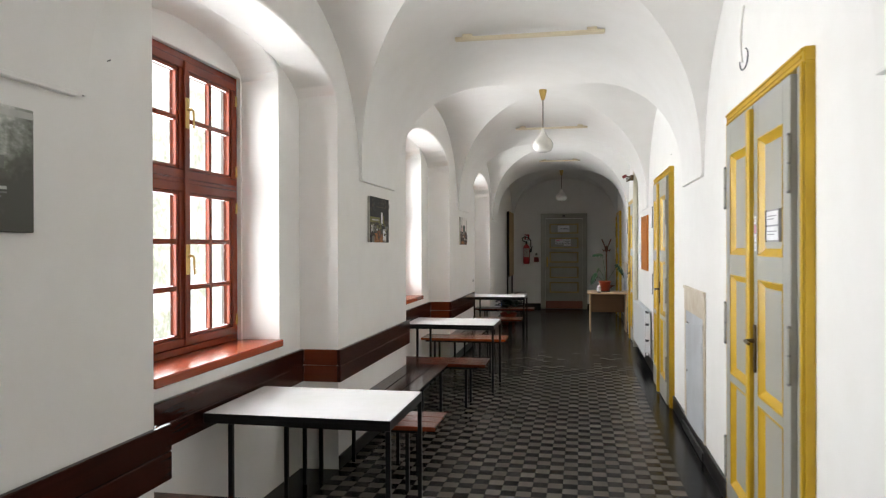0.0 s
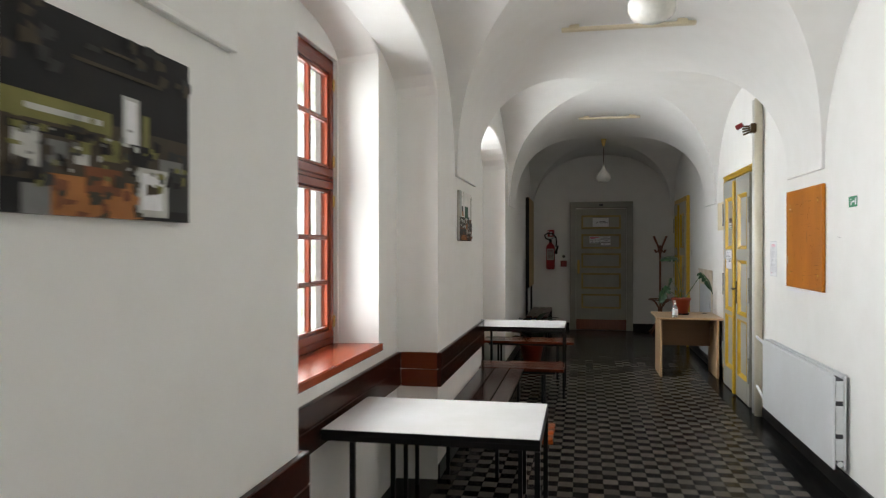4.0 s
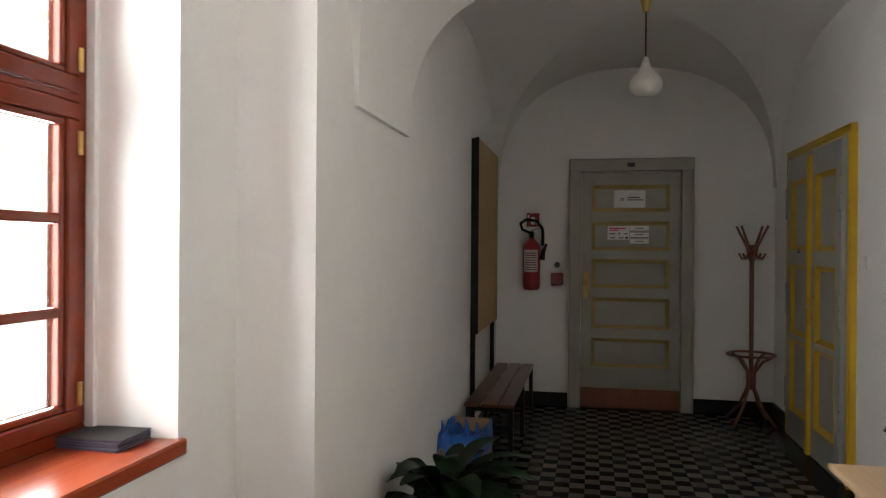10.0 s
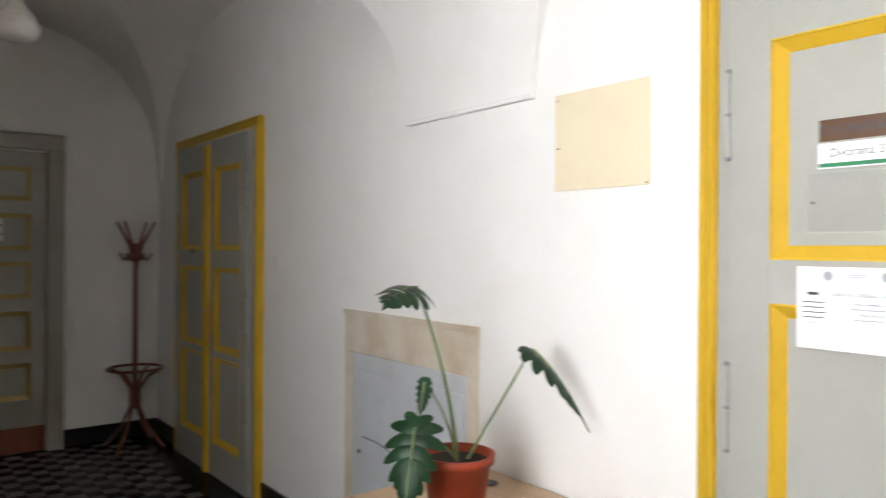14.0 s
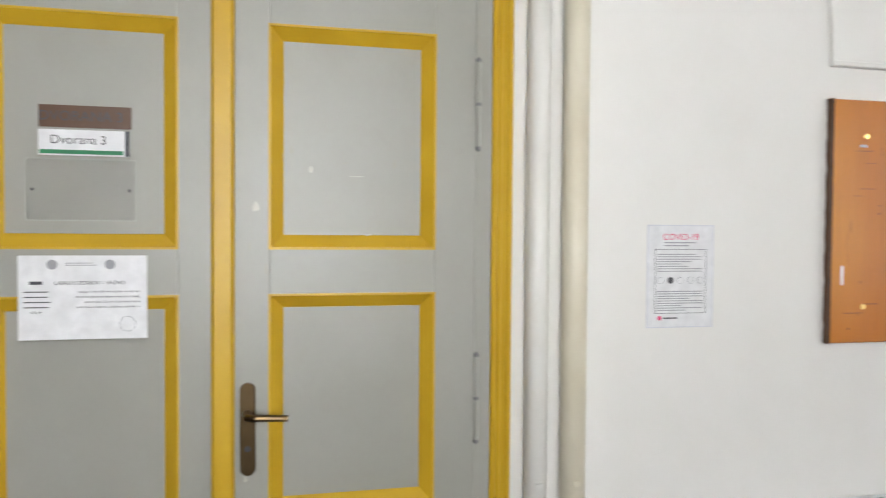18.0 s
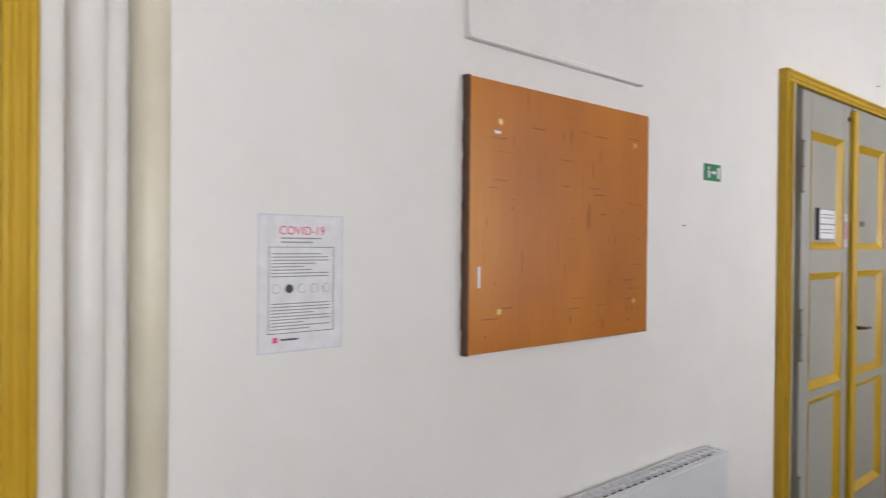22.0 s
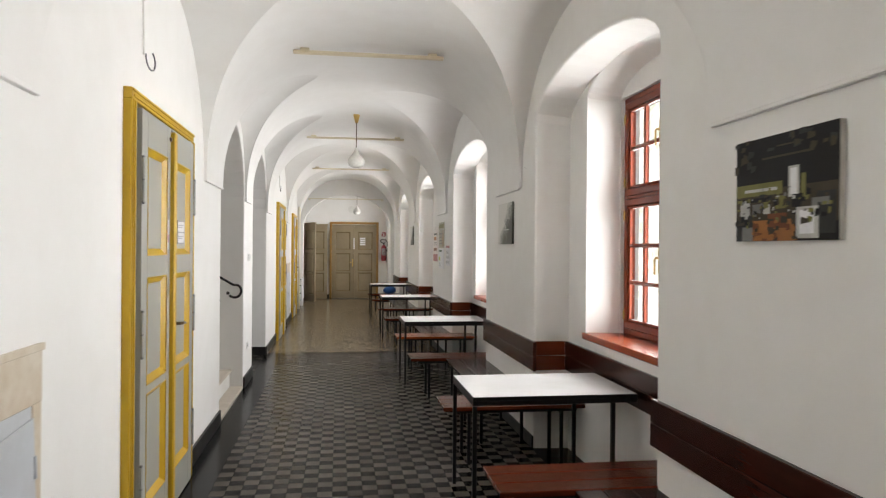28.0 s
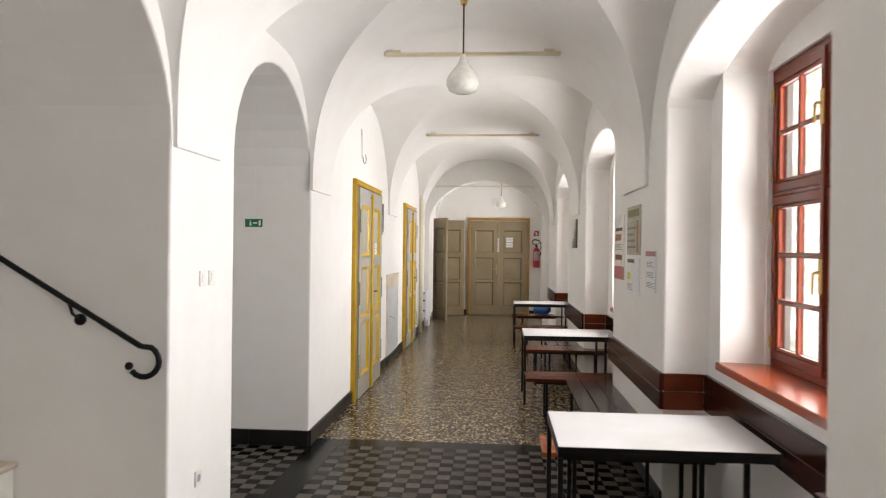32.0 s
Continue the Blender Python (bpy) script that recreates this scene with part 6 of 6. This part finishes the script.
# ---- plants ----
def leaf_blade(bm, base, tip, width, droop, lobes=0, fold=0.25, seed=0):
    """A curved leaf from base to tip; lobes cut notches into its edge."""
    base, tip = Vector(base), Vector(tip)
    d = tip - base
    side = d.cross((0, 0, 1))
    side = side.normalized() if side.length > 1e-4 else Vector((1, 0, 0))
    up = side.cross(d).normalized()
    n, rows = 14, []
    for k in range(n + 1):
        t = k / n
        w = width * math.sin(math.pi * min(1.0, t * 0.93 + 0.05)) ** 0.7
        if lobes:
            w *= 0.62 + 0.38 * abs(math.cos(math.pi * lobes * t))
        c = base + d * t + up * (0.22 * d.length * math.sin(math.pi * t) * fold) - Vector((0, 0, droop * t * t))
        rows.append([bm.verts.new(c - side * w + up * w * fold), bm.verts.new(c), bm.verts.new(c + side * w + up * w * fold)])
    for a, b in zip(rows, rows[1:]):
        for j in (0, 1):
            bm.faces.new([a[j], a[j + 1], b[j + 1], b[j]])


def pot(parent, r0, r1, h, mat):
    part("pot", lathe([(0, 0.0), (r0, 0.0), (r1 - 0.008, h - 0.03), (r1 + 0.006, h - 0.03), (r1 + 0.008, h), (r1 - 0.008, h), (r1 - 0.012, h - 0.03), (0, h - 0.035)], 28), mat, parent, "", True)
    part("soil", lathe([(0, h - 0.028), (r1 - 0.014, h - 0.032)], 24), M["soil"], parent, "dark potting soil")


mo = thing("potted_monstera", pose(3.99, 13.0, 0.735), "potted monstera with split green leaves on the desk", "plant")
part("saucer", lathe([(0, 0.001), (0.095, 0.001), (0.106, 0.022), (0.10, 0.022), (0.09, 0.008), (0, 0.008)], 24), M["black_steel"], mo, "black plastic saucer")
part("pot", lathe([(0, 0.009), (0.082, 0.009), (0.110, 0.185), (0.121, 0.185), (0.123, 0.212), (0.110, 0.212), (0.107, 0.185), (0, 0.18)], 28), M["terracotta"], mo, "terracotta-red plastic pot", True)
part("soil", lathe([(0, 0.190), (0.106, 0.186)], 24), M["soil"], mo, "dark potting soil")


def leaf_stem(base, knee, end, r=0.009):
    a, b, c = Vector(base), Vector(knee), Vector(end)
    pts = [a * (1 - t) ** 2 + b * 2 * t * (1 - t) + c * t * t for t in [k / 8 for k in range(9)]]
    part("stem", tube(pts, [r * (1 - 0.055 * k) for k in range(9)], 8), M["stem_green"], mo, "pale green stem", True)


def monstera_leaf(stalk, tip, up, width, droop, seed):
    """A heart-shaped leaf with long fingers that leave its midrib on both sides."""
    rnd = random.Random(seed)
    bm = bmesh.new()
    o, axis = Vector(stalk), Vector(tip) - Vector(stalk)
    size = axis.length
    axis.normalize()
    nrm = Vector(up)
    nrm = (nrm - axis * nrm.dot(axis)).normalized()
    side = axis.cross(nrm)

    def spine(t):
        return o + axis * size * t - Vector((0, 0, droop * t * t * size))

    for s in (-1, 1):
        # t on the midrib, length as a share of the half width, angle forward
        for t, reach, ang in ((0.0, 0.72, -58), (0.06, 0.92, -28), (0.17, 1.0, 2), (0.32, 0.98, 20), (0.48, 0.86, 34), (0.63, 0.68, 46), (0.76, 0.5, 56)):
            reach *= width * rnd.uniform(0.9, 1.06)
            ang = radians(ang + rnd.uniform(-5, 5))
            way = side * s * math.cos(ang) + axis * math.sin(ang)
            across = (axis * math.cos(ang) - side * s * math.sin(ang)) * s
            w = size * 0.112
            rows = []
            for q, ww in ((0.0, 1.0), (0.3, 1.1), (0.55, 1.0), (0.78, 0.78), (0.92, 0.5), (1.0, 0.1)):
                c = spine(t) + way * reach * q + across * s * reach * 0.12 * q * q + nrm * (reach * (0.16 * q - 0.42 * q * q)) - Vector((0, 0, droop * 0.6 * q * q * reach))
                rows.append([bm.verts.new(c - across * w * ww - nrm * 0.006 * ww), bm.verts.new(c), bm.verts.new(c + across * w * ww - nrm * 0.006 * ww)])
            for p, r in zip(rows, rows[1:]):
                for j in (0, 1):
                    bm.faces.new([p[j], p[j + 1], r[j + 1], r[j]])
    rows = []
    for k in range(9):
        t = 0.55 + 0.5 * k / 8
        w = size * (0.13, 0.13, 0.125, 0.115, 0.10, 0.08, 0.056, 0.03, 0.003)[k]
        rows.append([bm.verts.new(spine(t) - side * w), bm.verts.new(spine(t) + nrm * 0.004), bm.verts.new(spine(t) + side * w)])
    for p, r in zip(rows, rows[1:]):
        for j in (0, 1):
            bm.faces.new([p[j], p[j + 1], r[j + 1], r[j]])
    leaf = part("leaf", bm, M["leaf"], mo, "split green leaf", True)
    part("midrib", tube([spine(k / 6) + nrm * 0.004 for k in range(7)], [0.004 - 0.0005 * k for k in range(7)], 6), M["stem_green"], leaf, "pale midrib", True)


leaf_stem((0.01, 0.01, 0.18), (0.02, 0.06, 0.45), (-0.06, 0.14, 0.73), 0.0075)
monstera_leaf((-0.06, 0.14, 0.73), (-0.25, 0.05, 0.75), (-0.35, -0.45, 0.75), 0.088, 0.35, 1)
leaf_stem((0.0, 0.0, 0.18), (-0.03, 0.0, 0.34), (-0.13, 0.0, 0.45), 0.005)
monstera_leaf((-0.13, 0.0, 0.45), (-0.155, -0.01, 0.36), (-0.7, -0.6, 0.2), 0.028, 0.1, 2)
leaf_stem((0.0, -0.01, 0.18), (-0.08, -0.04, 0.27), (-0.20, -0.05, 0.33), 0.006)
monstera_leaf((-0.20, -0.05, 0.33), (-0.27, -0.10, 0.17), (-0.7, -0.6, 0.35), 0.095, 0.15, 3)
leaf_stem((0.03, -0.01, 0.18), (0.10, -0.04, 0.30), (0.24, -0.09, 0.53), 0.006)
monstera_leaf((0.24, -0.09, 0.53), (0.34, -0.24, 0.40), (0.25, -0.3, 0.8), 0.075, 0.5, 4)

fp = thing("floor_plant", pose(2.06, 13.62, 0), "low dark green potted plant with broad leaves on the floor", "plant")
pot(fp, 0.12, 0.17, 0.24, M["terracotta"])
rnd = random.Random(21)
for k in range(58):
    a, r = rnd.uniform(0, 2 * math.pi), rnd.uniform(0.16, 0.47)
    bm = bmesh.new()
    z = rnd.uniform(0.26, 0.50)
    leaf_blade(bm, (0.06 * math.cos(a), 0.06 * math.sin(a), z), (r * math.cos(a), r * math.sin(a), z + rnd.uniform(-0.02, 0.27)), rnd.uniform(0.05, 0.085), rnd.uniform(0.02, 0.14), 0, 0.3, k)
    part("leaf", bm, M["leaf_dark"], fp, "", True)
for k in range(8):
    a = 2 * math.pi * k / 8
    part("stem", tube([(0.02 * math.cos(a), 0.02 * math.sin(a), 0.2), (0.06 * math.cos(a), 0.06 * math.sin(a), 0.36)], 0.006, 6), M["stem_green"], fp)

# ---- desk ----
dk = thing("desk", pose(4.04, 12.93, 0), "small beech-veneer desk with side panels beside the hall door", "desk")
block("desktop", -0.385, 0.385, -0.38, 0.46, 0.71, 0.735, M["beech"], dk, "pale beech veneer top", 0.004)
for x in (-0.345, 0.315):
    block("side_panel", x, x + 0.025, -0.33, 0.28, 0.0, 0.709, M["beech"], dk, "", 0.002)
block("modesty_panel", -0.319, 0.314, 0.16, 0.178, 0.33, 0.709, M["beech_dark"], dk, "", 0.002)
part("cable_port", tube([(0.265, 0.27, 0.7352), (0.265, 0.27, 0.738)], 0.035, 18), M["ink"], dk, "black cable port")

sb = thing("sanitizer_bottle", pose(3.868, 12.58, 0.736), "clear pump bottle of hand sanitizer with a pink label", "bottle")
part("body", lathe([(0, 0.0), (0.032, 0.0), (0.034, 0.01), (0.034, 0.11), (0.026, 0.135), (0.013, 0.15), (0.013, 0.158), (0, 0.158)], 20), M["clear"], sb, "clear plastic body", True)
part("label_band", lathe([(0.0345, 0.03), (0.0345, 0.10)], 20), M["paper"], sb, "white label")
block("label_mark", -0.0365, -0.0345, -0.014, 0.014, 0.05, 0.08, M["pink_ink"], sb, "pink mark", 0)
part("collar", lathe([(0.015, 0.158), (0.015, 0.178), (0.006, 0.18), (0.006, 0.20), (0, 0.20)], 14), M["switch_white"], sb, "white pump collar")
part("spout", tube([(0, 0, 0.198), (-0.008, -0.012, 0.206), (-0.02, -0.035, 0.203)], 0.008, 8), M["switch_white"], sb, "white pump head")

# ---- booklets on the window sill ----
for k in range(4):
    ob = thing("booklet", pose(1.32, 12.17, 0.9925 + 0.0085 * k, 0, 0, 3 * (k % 2) - 2), "thin printed booklet lying on the window sill", "booklet", "stack of booklets")
    block("pages", -0.105, 0.105, -0.075, 0.075, 0.001, 0.0075, M["booklet_edge"], ob, "", 0)
    block("cover", -0.108, 0.108, -0.078, 0.078, 0.0076, 0.0082, M["print_dark"] if k % 2 else M["ink"], ob, "dark printed cover", 0)

# ---- coat stand ----
cs = thing("coat_stand", pose(4.17, 17.28, 0), "brown bentwood coat stand with an umbrella ring", "coat stand")
part("pole", tube([(0, 0, 0.30), (0, 0, 1.62)], 0.02, 14), M["stand_wood"], cs, "", True)
for k in range(4):
    a = radians(45 + 90 * k)
    c, s = math.cos(a), math.sin(a)
    part("leg", tube([(0.20 * c, 0.20 * s, 0.61), (0.12 * c, 0.12 * s, 0.57), (0.035 * c, 0.035 * s, 0.46), (0.035 * c, 0.035 * s, 0.32), (0.12 * c, 0.12 * s, 0.14), (0.25 * c, 0.25 * s, 0.0)], 0.013, 10), M["stand_wood"], cs, "", True)
    part("upper_hook", tube([(0.02 * c, 0.02 * s, 1.48), (0.05 * c, 0.05 * s, 1.60), (0.16 * c, 0.16 * s, 1.79)], [0.014, 0.013, 0.011], 10), M["stand_wood"], cs, "", True)
    part("lower_hook", tube([(0.02 * c, 0.02 * s, 1.60), (0.045 * c, 0.045 * s, 1.52), (0.10 * c, 0.10 * s, 1.49), (0.135 * c, 0.135 * s, 1.54)], [0.013, 0.012, 0.011, 0.01], 10), M["stand_wood"], cs, "", True)
ring = [(0.205 * math.cos(2 * math.pi * k / 28), 0.205 * math.sin(2 * math.pi * k / 28), 0.62) for k in range(29)]
part("umbrella_ring", tube(ring, 0.011, 8, False), M["stand_wood"], cs, "", True)

# ---- blue bag on a far bench ----
bag = thing("bag", pose(2.02, -11.75, 0.446), "blue fabric bag lying on a bench", "bag")
bm = bmesh.new()
bmesh.ops.create_icosphere(bm, subdivisions=3, radius=1.0)
for v in bm.verts:
    v.co = Vector((v.co.x * 0.17, v.co.y * 0.10, max(-0.08, v.co.z * 0.10))) * (1 + 0.08 * noise.noise(v.co * 2.5)) + Vector((0, 0, 0.085))
part("body", bm, M["blue_plastic"], bag, "", True)
part("strap", tube([(-0.1, 0, 0.16), (-0.05, 0.0, 0.21), (0.05, 0.0, 0.21), (0.1, 0, 0.16)], 0.01, 8), M["ink"], bag)

# ---- round wall lamp over the south door ----
wl = thing("wall_fitting", pose(2.95, SY, 2.87), "small round white fitting high on the end wall", "fitting")
part("disc", tube([(0, 0.002, 0), (0, 0.03, 0)], 0.11, 24), M["switch_white"], wl)

# ---- worn spots on the hall door and nails in the walls ----
rnd = random.Random(31)
M["chip"] = material("chip", plain((0.50, 0.49, 0.43), 0.4))
for y, z, w, h, deep in ((11.60, 1.72, 0.012, 0.02, 0), (11.56, 1.68, 0.02, 0.035, 0), (11.575, 1.58, 0.01, 0.03, 0), (11.535, 1.52, 0.014, 0.03, 0), (11.47, 1.83, 0.012, 0.03, 1), (11.42, 1.78, 0.014, 0.02, 1),
                         (11.30, 1.765, 0.055, 0.003, 1), (11.27, 1.61, 0.03, 0.006, 1), (11.33, 1.80, 0.02, 0.004, 1), (11.2, 1.80, 0.012, 0.03, 1), (11.04, 1.40, 0.01, 0.016, 0), (11.585, 0.98, 0.012, 0.02, 0)):
    bm = bmesh.new()
    ring = []
    for k in range(9):
        a, r = 2 * math.pi * k / 9, rnd.uniform(0.6, 1.0)
        ring.append(bm.verts.new((-0.0004, w / 2 * r * math.cos(a), h / 2 * r * math.sin(a))))
    bm.faces.new(ring)
    bmesh.ops.extrude_face_region(bm, geom=bm.faces[:])
    for v in bm.verts[9:]:
        v.co.x = 0.0
    door = door_things[2]
    ob = part("paint_chip", bm, M["chip"] if rnd.random() < 0.6 else M["grey_dark"], door, "worn spot in the paint")
    ob.location = ((-0.0396 if deep else -0.0643), y - door.location.y, z)
for x, y, z, way in ((WX, 1.14, 2.32, 1), (EX, 6.35, 2.55, -1), (EX, 8.62, 1.66, -1)):
    ob = thing("nail", pose(x, y, z), "small bent nail in the plaster", "nail", "nails in the walls")
    part("shank", tube([(0, 0, 0), (way * 0.010, 0, 0.002), (way * 0.013, 0.003, 0.005)], 0.002, 6), M["fin_grey"], ob)
